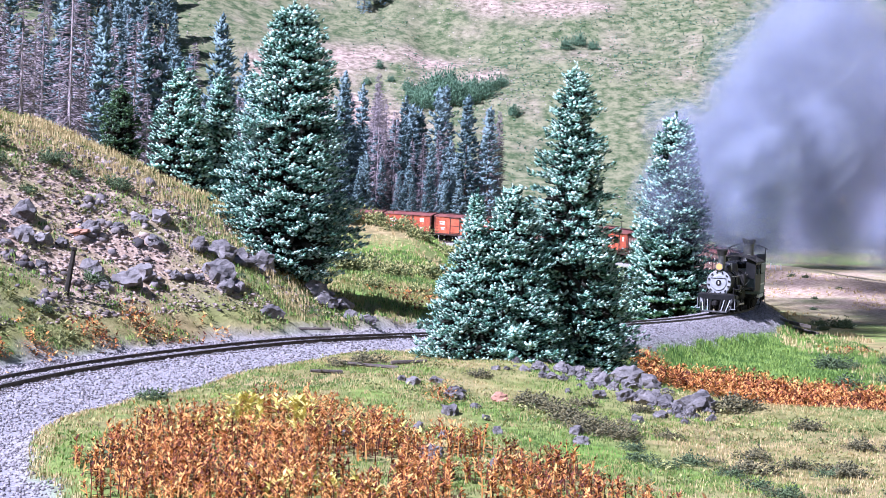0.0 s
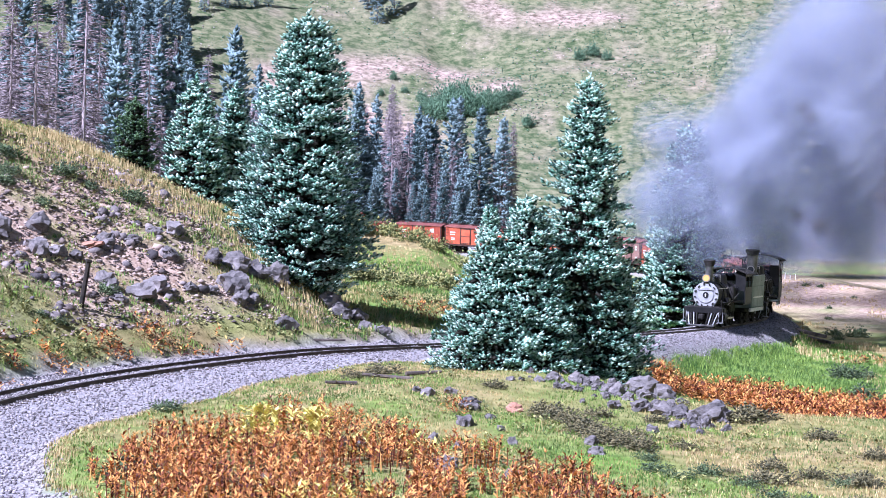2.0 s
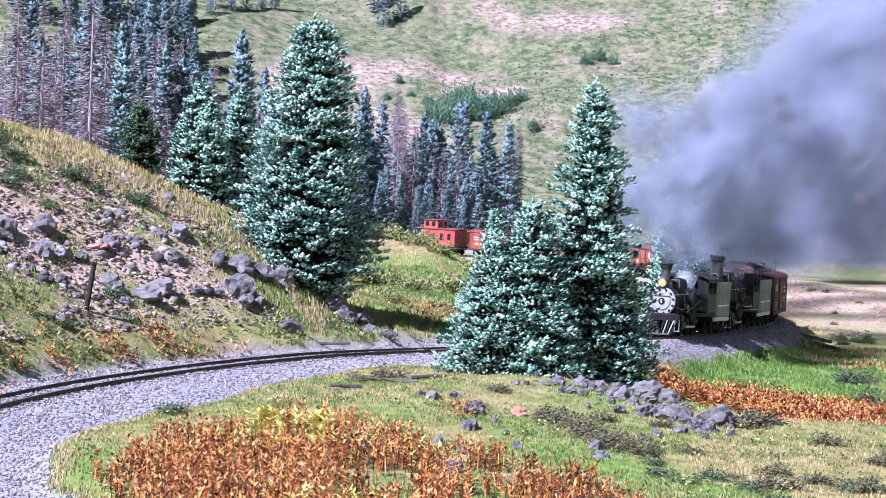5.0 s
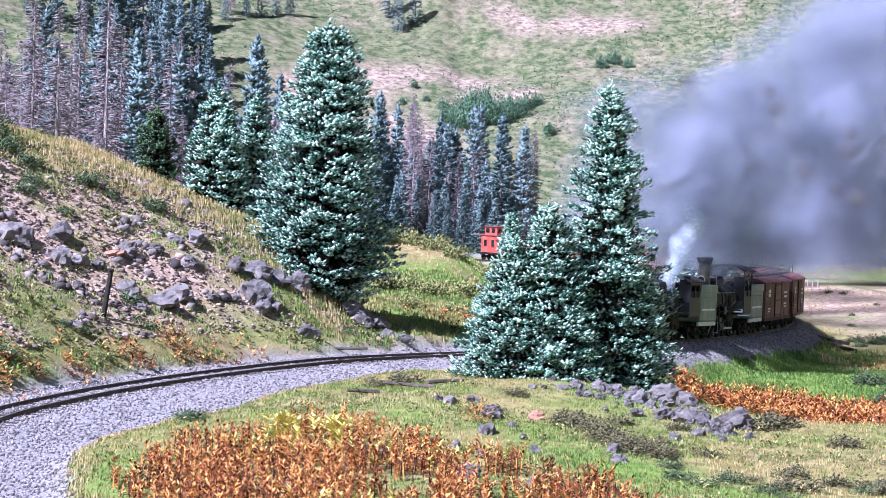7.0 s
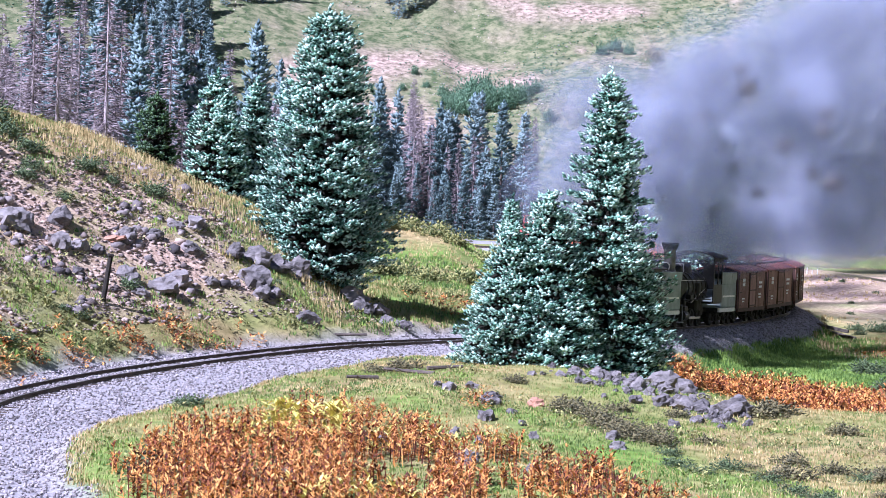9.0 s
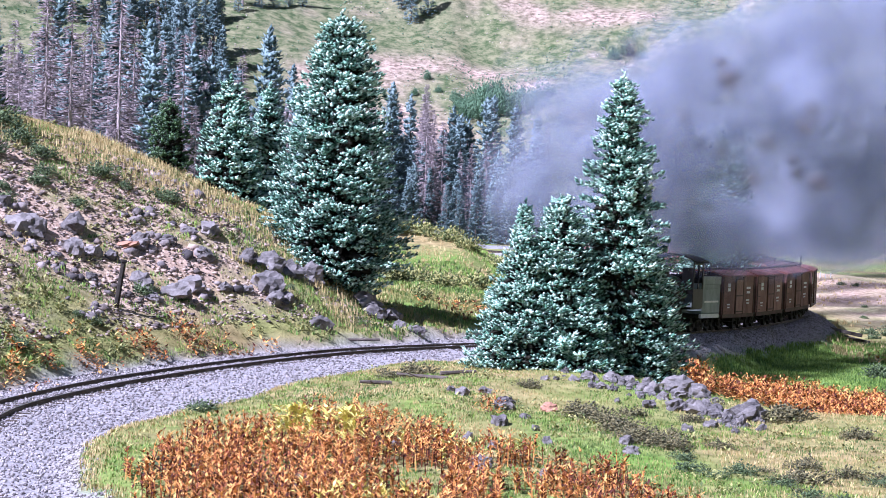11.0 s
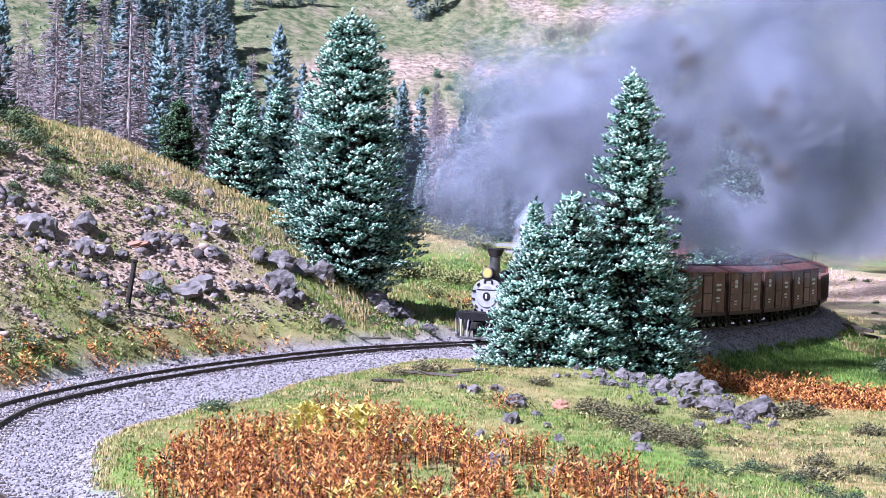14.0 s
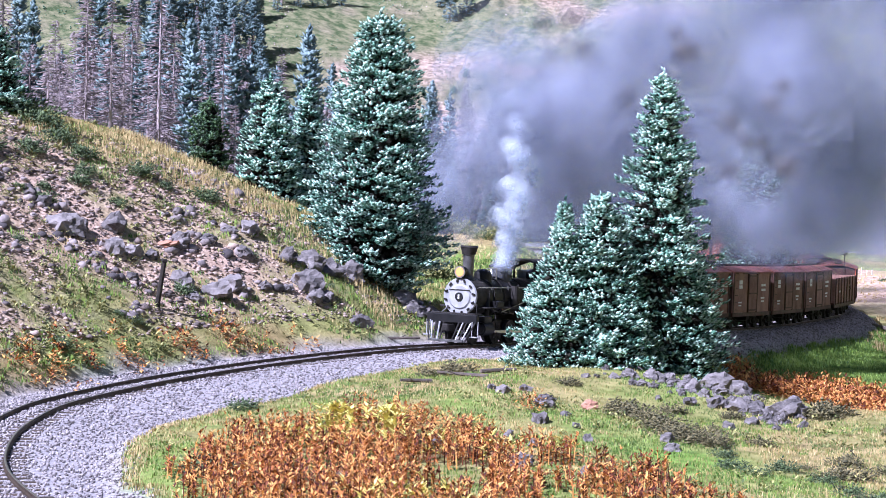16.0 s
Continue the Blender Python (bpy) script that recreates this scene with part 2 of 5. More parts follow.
# ---- the railway's line ----
KNOTS = np.array([(-1.5, 30, 0), (-7.2, 41, 0), (-9.5, 46, 0), (-10.8, 50, 0), (-11.55, 54.7, 0), (-11.7, 58.5, 0),
                  (-11.45, 62, 0), (-10.4, 66.2, 0), (-9.2, 69.8, 0), (-7.1, 74.6, 0), (-4.6, 79.2, 0), (-1.8, 83.2, -.02),
                  (5, 96, -.6), (12.2, 112.5, -1.3), (15.3, 120, -1.62), (18.4, 128, -1.9), (22.2, 138.5, -2.1),
                  (24.1, 150, -2.4), (25.5, 164, -2.8), (26.3, 180, -3.1), (26.4, 196, -3.3), (25.2, 213, -3.4),
                  (21.8, 230, -3.5), (15, 246, -3.6), (5, 258, -3.6), (-8, 266, -3.7), (-24, 270, -3.75), (-80, 276, -3.8)])


def spline(k, n=30):
    out = []
    for i in range(1, len(k) - 2):
        p0, p1, p2, p3 = k[i - 1:i + 3]
        u = (np.arange(n) / n)[:, None]
        out.append(.5 * (2 * p1 + (p2 - p0) * u + (2 * p0 - 5 * p1 + 4 * p2 - p3) * u ** 2 + (3 * p1 - p0 - 3 * p2 + p3) * u ** 3))
    return np.concatenate(out)


LINE = spline(KNOTS)
ARC = np.concatenate([[0], np.cumsum(np.linalg.norm(np.diff(LINE, axis=0), axis=1))])
BACK = 5.64


def on_line(s):
    """The middle of the track at s metres from its near end."""
    return np.stack([np.interp(s, ARC, LINE[:, k]) for k in range(3)], -1)


def heading(s):
    d = on_line(np.asarray(s) + 0.3) - on_line(np.asarray(s) - 0.3)
    return d / np.linalg.norm(d, axis=-1, keepdims=True)


# ---- the ground's shape ----
def ease(v, a, b):
    u = np.clip((v - a) / (b - a), 0, 1)
    return u * u * (3 - 2 * u)


GRID_N = np.random.RandomState(5).rand(64, 64)


def lumps(x, y, size):
    """Smooth value noise, -0.5 to 0.5."""
    u, v = x / size, y / size
    i, j = np.floor(u).astype(int), np.floor(v).astype(int)
    a, b = u - i, v - j
    a, b = a * a * (3 - 2 * a), b * b * (3 - 2 * b)
    g = lambda p, q: GRID_N[p % 64, q % 64]
    return (g(i, j) * (1 - a) + g(i + 1, j) * a) * (1 - b) + (g(i, j + 1) * (1 - a) + g(i + 1, j + 1) * a) * b - 0.5


def off_line(x, y):
    """Distance to the track, side (positive: the camera's far, uphill side of the near bend), and the track's height there."""
    x, y = np.asarray(x, float).ravel(), np.asarray(y, float).ravel()
    d, side, z = np.empty(len(x)), np.empty(len(x)), np.empty(len(x))
    p, t = LINE[::4], heading(ARC[::4])
    for a in range(0, len(x), 4000):
        dx, dy = x[a:a + 4000, None] - p[None, :, 0], y[a:a + 4000, None] - p[None, :, 1]
        q = dx * dx + dy * dy
        k = q.argmin(1)
        r = np.arange(len(k))
        d[a:a + 4000] = np.sqrt(q[r, k])
        side[a:a + 4000] = t[k, 0] * dy[r, k] - t[k, 1] * dx[r, k]
        z[a:a + 4000] = p[k, 2]
    return d, side, z


def ground_parts(x, y):
    x, y = np.asarray(x, float), np.asarray(y, float)
    shape = x.shape
    x, y = x.ravel(), y.ravel()
    d, side, zt = off_line(x, y)
    r = np.hypot(x, y)
    z = np.interp(y, [0, 40, 75, 90, 130, 200, 235, 300, 380], [0.0, 0.0, 0.1, 0.1, -0.5, -1.9, -3.6, -5.0, -5.6])
    # the hollow beyond the foreground mound, and the low meadow inside the loop
    z -= 3.1 * ease(x + 0.10 * np.clip(y - 66, 0, 40), 5.5, 12) * ease(y, 63, 86) * (1 - 0.45 * ease(y, 150, 230))
    # the mound's crown in the foreground
    z += 0.5 * np.exp(-((x - 2.5) / 6) ** 2 - ((y - 69) / 7) ** 2)
    # the hump before the far leg of the line
    z += 2.35 * np.exp(-((x + 4) / 19) ** 2 - ((y - 214) / 14) ** 2)
    # the cut slope and the hill over it
    cap = np.interp(x, [-60, -26, -15.3, -10.9, -7.8, -5, -2.5, 1.5], [15, 10.0, 7.8, 6.2, 4.9, 2.9, 0.9, 0.0]) * (1 - 0.75 * ease(y, 96, 135))
    rise = np.where(side > 0, 0.6 * np.clip(d - 1.9, 0, None), 0) * ease(y, 30, 50)
    rise = np.where(y > 150, 0, rise)
    low = np.minimum(rise, cap)
    z += np.maximum(low - 0.5 * np.exp(-np.abs(rise - cap) / 0.8) * (low > 0.4), 0) * (x < 3)
    # forested shoulder and the mountain behind
    z += 0.16 * np.clip(-x - 14, 0, 400) * ease(y, 110, 220)
    up = np.clip(r - 398, 0, None)
    z += (0.46 * up - 9 * (1 - np.exp(-up / 40))) * (1 + 0.25 * lumps(x, y, 130)) + (7 * lumps(x, y, 38) + 3 * lumps(x, y, 15)) * ease(r, 410, 470)
    # the dry knoll outside the far bend
    z += 1.3 * np.exp(-((x - 37.5) / 7) ** 2 - ((y - 214) / 22) ** 2)
    z += 0.5 * lumps(x, y, 9) * ease(r, 30, 60) + 0.16 * lumps(x, y, 2.3) + 0.5 * lumps(x + 50, y, 26) * ease(y, 90, 160)
    # the formation: flat ballast with a gravelled apron on the near side of the first bend
    flat = zt - 0.14
    apron = np.where((side < 0) & (y < 100), np.interp(y, [44, 54, 60, 66, 74, 90, 100], [1.8, 2.5, 3.4, 4.2, 4.2, 2.2, 1.3]), np.where((side < 0) & (y < 175), 1.9, 1.3))
    keep = 1 - ease(d, apron, apron + np.where((side < 0) & (y < 100), 1.5, 3.0))
    keep = np.where((side > 0) & (y < 100), 1 - ease(d, 1.3, 2.3), keep)
    z = z * (1 - keep) + (flat - np.where((side < 0) & (y > 100), 0.45, 0.10) * np.clip(d - 1.2, 0, 4)) * keep
    gravel = 1 - ease(d, apron + 0.2, apron + 0.9 + 0.8 * (lumps(x, y, 1.4) + 0.5))
    return z.reshape(shape), d.reshape(shape), side.reshape(shape), gravel.reshape(shape), rise.reshape(shape), cap.reshape(shape)


def height(x, y):
    return ground_parts(np.asarray(x, float), np.asarray(y, float))[0]


def stand(x, y, sink=0.0):
    return Vector((x, y, float(height(np.array([x]), np.array([y]))[0]) - sink))


def build_ground():
    bear = np.concatenate([np.arange(-180, -16, 4.0), np.arange(-16, 16.01, 0.11), np.arange(20, 180, 4.0)])
    rad = [6.0]
    while rad[-1] < 4200:
        rr = rad[-1]
        rad.append(rr + (1.2 if rr < 36 else 0.30 if rr < 100 else 0.75 if rr < 160 else rr * 0.008 if rr < 700 else rr * 0.05))
    rad = np.array(rad)
    b, r = np.meshgrid(np.radians(bear), rad)
    x, y = r * np.sin(b), r * np.cos(b)
    z, d, side, gravel, rise, cap = ground_parts(x, y)
    nr, nb = x.shape
    idx = np.arange(nr * nb).reshape(nr, nb)
    nxt = np.roll(idx, -1, 1)
    a, bb, c, dd = idx[:-1].ravel(), nxt[:-1].ravel(), nxt[1:].ravel(), idx[1:].ravel()
    tris = np.concatenate([np.stack([a, dd, bb], 1), np.stack([bb, dd, c], 1)])
    centre = len(idx.ravel())
    verts = np.concatenate([np.stack([x.ravel(), y.ravel(), z.ravel()], 1), [[0, 0, 0]]])
    fan = np.stack([np.full(nb, centre), idx[0], nxt[0]], 1)
    me = tri_mesh("ground", verts, np.concatenate([tris, fan]))
    # what grows or lies where: red gravel, green lush grass, blue bare soil, alpha far mountain side
    def spot(cx, cy, sx, sy):
        return np.exp(-((x - cx) / sx) ** 2 - ((y - cy) / sy) ** 2)

    lush = np.clip(0.42 + 1.1 * lumps(x, y, 7) + 0.7 * lumps(x, y, 2.1), 0, 1)
    for cx, cy, sx, sy in ((-6.8, 49, 1.2, 3.5), (-3.8, 56, .8, 2), (-.2, 62, 1.2, 3), (3.4, 58.5, 1.3, 4), (5.2, 53, 1.2, 4), (7.5, 50, 1.0, 3)):
        lush = np.clip(lush + 0.8 * spot(cx, cy, sx, sy), 0, 1)
    bank = ease(x, 10, 12.5) * (1 - ease(x, 25, 28)) * ease(y, 100, 106) * (1 - ease(y, 138, 150))
    lush = np.clip(lush * (1 - 0.5 * ease(x, 6.5, 9) * (1 - ease(y, 74, 80))) + 0.8 * bank, 0, 1)
    bare = ease(rise, 0.7, 1.8) * (1 - ease(rise - cap, -1.2, 0.3)) * np.clip(0.62 + 1.1 * lumps(x, y, 3.1) + 0.9 * lumps(x, y, 1.1), 0, 1)
    knoll = ease(x, 28, 33) * ease(y, 150, 180) * (1 - ease(y, 250, 300))
    bare = np.maximum(bare, knoll * np.clip(.85 + .7 * lumps(x, y, 5) + .5 * lumps(x, y, 2), 0, 1))
    scree = 1.3 * spot(-8, 486, 11, 9) + 1.2 * spot(8, 488, 11, 6) + 1.0 * spot(19, 476, 8, 8) + 1.3 * spot(-8, 455, 9, 14) + .9 * spot(34, 516, 16, 8) + .7 * spot(-26, 470, 8, 9) + .8 * spot(2, 440, 8, 9)
    hillside = np.clip(0.9 * scree - .12 + .9 * lumps(x + 40, y, 26) * scree + 0.9 * lumps(x, y, 9) + .9 * lumps(x, y, 3.7), 0, 1) * ease(r, 390, 430)
    bare = np.maximum(bare, hillside)
    far = ease(r, 330, 420)
    col = np.zeros((len(verts), 4), np.float32)
    for k, w in enumerate((gravel, lush, bare, far)):
        col[:-1, k] = w.ravel()
    at = me.color_attributes.new("cover", "FLOAT_COLOR", "POINT")
    at.data.foreach_set("color", col.ravel())
    me.polygons.foreach_set("use_smooth", [True] * len(me.polygons))
    m = bpy.data.materials.new("ground_cover")
    m.use_nodes = True
    n, l = m.node_tree.nodes, m.node_tree.links
    bs = n["Principled BSDF"]
    bs.inputs["Roughness"].default_value = 0.95
    bs.inputs["Specular IOR Level"].default_value = 0.1
    cov = n.new("ShaderNodeVertexColor")
    cov.layer_name = "cover"
    sep = n.new("ShaderNodeSeparateColor")
    l.new(cov.outputs["Color"], sep.inputs["Color"])
    co = n.new("ShaderNodeTexCoord")

    def noise_ramp(scale, c1, c2, lo=0.3, hi=0.7, det=8, coarse=0.5):
        t = n.new("ShaderNodeTexNoise")
        t.inputs["Scale"].default_value, t.inputs["Detail"].default_value, t.inputs["Roughness"].default_value = scale, det, coarse
        l.new(co.outputs["Object"], t.inputs["Vector"])
        rp = n.new("ShaderNodeValToRGB")
        rp.color_ramp.elements[0].position, rp.color_ramp.elements[1].position = lo, hi
        rp.color_ramp.elements[0].color, rp.color_ramp.elements[1].color = (*c1, 1), (*c2, 1)
        l.new(t.outputs["Fac"], rp.inputs["Fac"])
        return rp.outputs["Color"], t.outputs["Fac"]

    def mixed(fac, a, b):
        x = n.new("ShaderNodeMixRGB")
        l.new(fac, x.inputs["Fac"])
        l.new(a, x.inputs["Color1"])
        l.new(b, x.inputs["Color2"])
        return x.outputs["Color"]

    dry, f1 = noise_ramp(1.3, (0.17, 0.14, 0.055), (0.44, 0.335, 0.165))
    green, f2 = noise_ramp(1.7, (0.075, 0.15, 0.025), (0.23, 0.34, 0.07))
    soil, f3 = noise_ramp(2.6, (0.27, 0.18, 0.13), (0.64, 0.475, 0.37))
    gravel_c, f4 = noise_ramp(9.0, (0.20, 0.185, 0.19), (0.44, 0.41, 0.43))
    far_g, f5 = noise_ramp(0.45, (0.06, 0.09, 0.038), (0.235, 0.225, 0.13), 0.40, 0.60, 10, .7)
    far_s, f6 = noise_ramp(0.7, (0.13, 0.09, 0.07), (0.52, 0.39, 0.32), 0.38, 0.60, 10, .7)
    near_c = mixed(sep.outputs["Blue"], mixed(sep.outputs["Green"], dry, green), soil)
    far_c = mixed(sep.outputs["Blue"], far_g, far_s)
    c = mixed(cov.outputs["Alpha"], near_c, far_c)
    c = mixed(sep.outputs["Red"], c, gravel_c)
    l.new(c, bs.inputs["Base Color"])
    bp = n.new("ShaderNodeBump")
    bp.inputs["Strength"].default_value, bp.inputs["Distance"].default_value = 0.6, 0.12
    l.new(f4, bp.inputs["Height"])
    l.new(bp.outputs["Normal"], bs.inputs["Normal"])
    ob = link_mesh("ground", me, m)
    return tagged(ob, "dry alpine meadow and bare slopes running up to a mountain", "ground", kind="structure")


build_ground()


# ---- track ----
def sweep(name, s0, s1, step, profile, material, parent, z=0.0):
    """A profile of (sideways, up) points drawn along the line."""
    s = np.arange(s0, s1, step)
    p, t = on_line(s), heading(s)
    nrm = np.stack([-t[:, 1], t[:, 0], 0 * t[:, 0]], 1)
    prof = np.array(profile)
    v = p[:, None, :] + nrm[:, None, :] * prof[None, :, 0, None]
    v[:, :, 2] += prof[None, :, 1] + z
    k = len(prof)
    idx = np.arange(len(s) * k).reshape(len(s), k)
    a, b = idx[:-1], np.roll(idx, -1, 1)[:-1]
    c, d = np.roll(idx, -1, 1)[1:], idx[1:]
    tris = np.concatenate([np.stack([a.ravel(), b.ravel(), c.ravel()], 1), np.stack([a.ravel(), c.ravel(), d.ravel()], 1)])
    return link_mesh(name, tri_mesh(name, v.reshape(-1, 3), tris), material, parent)


def build_track():
    track = tagged(new("railway_track"), "narrow-gauge track with dark rails on old timber ties", "railway track", kind="structure")
    end = ARC[-1] - 2
    for side in (-0.4785, 0.4785):
        base = [(side - .05, -.12), (side + .05, -.12), (side + .014, -.09), (side + .014, -.035), (side + .03, -.03), (side + .03, -.004),
                (side - .03, -.004), (side - .03, -.03), (side - .014, -.035), (side - .014, -.09)]
        sweep("rail", 0.5, end, 0.5, base, M_rail, track)
        sweep("rail_head", 0.5, end, 0.5, [(side - .026, -.003), (side + .026, -.003), (side + .026, .0), (side - .026, .0)], M_rail_top, track, 0.001)
    bm = box(bmesh.new(), 0, 0, 0, 0.21, 1.95, 0.16, 0.015)
    me = bpy.data.meshes.new("tie")
    bm.to_mesh(me)
    bm.free()
    rnd = random.Random(3)
    s, k = 4.0, 0
    rest_p, rest_a = [], []
    while s < end:
        p, t = on_line(s), heading(s)
        yaw = math.degrees(math.atan2(t[1], t[0])) + rnd.uniform(-2, 2)
        if k < 290:
            ob = link_mesh("tie", me, M_tie, track)
            ob.matrix_local = pose(p[0], p[1], p[2] - 0.20, 0, 0, yaw)
        else:
            rest_p.append((p[0], p[1], p[2] - 0.2))
            c, q = math.cos(radians(yaw)), math.sin(radians(yaw))
            rest_a.append([[c * .21, q * .21, 0], [-q * 1.95, c * 1.95, 0], [0, 0, .16]])
        s += rnd.uniform(0.52, 0.6)
        k += 1
    cube = ([(a, b, c) for a in (-.5, .5) for b in (-.5, .5) for c in (-.5, .5)],
            [(0, 1, 3), (0, 3, 2), (4, 6, 7), (4, 7, 5), (0, 4, 5), (0, 5, 1), (2, 3, 7), (2, 7, 6), (0, 2, 6), (0, 6, 4), (1, 5, 7), (1, 7, 3)])
    tagged(link_mesh("far_ties", many("far_ties", cube, np.array(rest_p), np.array(rest_a)), M_tie, track), kind="stuff")


build_track()


def turned(rng, n, lo, hi, flat=1.0):
    """Random axes for small stones."""
    q = rng.normal(size=(n, 3))
    f = frames_of(q)
    size = rng.uniform(lo, hi, (n, 1))
    f = f * (size * rng.uniform(0.6, 1.2, (n, 3)))[:, :, None]
    f[:, :, 2] *= flat
    return f


def build_ballast():
    rng = np.random.RandomState(11)
    n = 62000
    s = rng.uniform(0.4, 120, n)
    p, t = on_line(s), heading(s)
    o = rng.uniform(-1, 1, n)
    off = np.where(o > 0, o * 1.75, o * np.where(s < 75, 5.2, 3.0))
    x, y = p[:, 0] - t[:, 1] * off, p[:, 1] + t[:, 0] * off
    z, d, side, gravel, _, _ = ground_parts(x, y)
    keep = (gravel > rng.uniform(0.15, 0.7, n)) & (np.abs(np.abs(off) - 0.4785) > 0.06)
    x, y, z = x[keep], y[keep], z[keep]
    me = many("ballast", OCTA, np.stack([x, y, z + 0.02], 1), turned(rng, len(x), 0.055, 0.12, 0.8))
    tagged(link_mesh("ballast", me, M_stone), "pale crushed-stone ballast spread beside the track", "gravel", kind="stuff")


build_ballast()


# ---- trees ----
def crown_reach(f, r, belly):
    return r * (1 - f) ** belly * (1.0 if f > 0.12 else 0.62 + 3.2 * f) + 0.10


def spruce_crown(name, h, r, seed, density, sprig, belly=0.85, ragged=0.25, start=0.0, lean=0.0, gap=0.36):
    """Whorls of drooping boughs with dark gaps between them, each bough a fan of stubby sprigs that turn up at the tip."""
    rng = np.random.RandomState(seed)
    pts, dirs, size = [], [], []
    lobe = rng.uniform(0, 6.28, 4)
    z = start * h
    while z < h * 0.97:
        f = z / h
        reach = crown_reach(f, r, belly)
        nb = max(6, int(density * (4.0 + 3.9 * reach)))
        for phi in rng.uniform(0, 6.283, nb):
            ln = reach * rng.uniform(1 - ragged * 1.5, 1 + ragged * 0.6) * (1 + 0.14 * math.sin(2 * phi + lobe[0] + 3 * f) + 0.10 * math.sin(3 * phi + lobe[1] - 7 * f))
            out, cross = np.array([math.cos(phi), math.sin(phi), 0]), np.array([-math.sin(phi), math.cos(phi), 0])
            k = max(6, int(min(ln, 1.3) / sprig * 6.2))
            u = 1 - min(0.8, 1.2 / (ln + .2)) * rng.uniform(0, 1, k) ** 1.3
            wide = (0.08 + 0.14 * min(ln, 1.8) * (1.25 - u)) * rng.uniform(-1, 1, k)
            zz = z + rng.uniform(-.5, .5) * gap - 0.26 * ln * u + 0.22 * ln * u * u + rng.normal(0, 0.04, k) - 0.25 * np.abs(wide)
            q = out[None] * (ln * u)[:, None] + cross[None] * wide[:, None]
            q[:, 2] = zz
            q[:, 0] += lean * zz
            pts.append(q)
            dirs.append(out[None] + cross[None] * (np.sign(wide) * 0.5 + rng.normal(0, .35, k))[:, None] + np.array([0, 0, 1.0])[None] * rng.uniform(-0.15, 0.9, k)[:, None])
            size.append(sprig * rng.uniform(0.55, 1.2, k))
        z += .8 * gap * (1 - 0.4 * f) * rng.uniform(0.75, 1.25)
    top = np.linspace(.93, 1.0, 9)
    pts.append(np.stack([lean * h * top, 0 * top, h * top], 1))
    dirs.append(np.stack([rng.normal(0, .5, 9), rng.normal(0, .5, 9), np.ones(9)], 1))
    size.append(np.full(9, sprig))
    pts, dirs, size = np.concatenate(pts), np.concatenate(dirs), np.concatenate(size)
    a = frames_of(dirs) * np.stack([size * .78, size * 0.6, size * 0.55], 1)[:, :, None]
    return many(name, SPRIG, pts, a)


def shade_twigs(h, r, seed, n, belly=0.85, lean=0.0, **_):
    """Near-black blocks standing in for inner twigs, added to darken the crown's gaps."""
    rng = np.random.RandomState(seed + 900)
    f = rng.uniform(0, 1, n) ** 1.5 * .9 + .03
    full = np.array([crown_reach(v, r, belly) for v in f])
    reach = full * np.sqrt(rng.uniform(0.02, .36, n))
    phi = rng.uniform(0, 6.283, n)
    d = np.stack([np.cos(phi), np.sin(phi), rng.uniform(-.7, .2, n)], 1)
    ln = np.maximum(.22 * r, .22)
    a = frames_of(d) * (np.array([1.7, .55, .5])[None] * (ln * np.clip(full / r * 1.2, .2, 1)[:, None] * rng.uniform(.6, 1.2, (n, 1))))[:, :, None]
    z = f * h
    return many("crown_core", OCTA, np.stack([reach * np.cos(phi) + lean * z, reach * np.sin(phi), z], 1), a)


def trunk_mesh(h, r, lean=0.0):
    bm = bmesh.new()
    for k in range(5):
        a, b = k / 5, (k + 1) / 5
        rod(bm, (lean * h * a, 0, h * a - (0.5 if k == 0 else 0)), (lean * h * b, 0, h * b), r * (1 - a) + .02, r * (1 - b) + .015, 8, k in (0, 4))
    return bm


def spruce(x, y, h, r, seed, label, density=1.0, sprig=0.34, needles=None, group="", yaw=0.0, sink=0.3, **shape):
    tree = tagged(new("spruce_tree"), label, "tree", group)
    tree.matrix_basis = pose(*stand(x, y, sink), 0, 0, yaw)
    part("trunk", trunk_mesh(h * 0.93, 0.022 * h, shape.get("lean", 0.0)), M_bark, tree)
    link_mesh("crown", spruce_crown("crown", h, r, seed, density, sprig, **shape), needles or M_needle, tree)
    shape.pop("gap", 0)
    tagged(link_mesh("crown_core", shade_twigs(h, r, seed, 2400, **shape), M_twig_shade, tree), kind="stuff")
    return tree


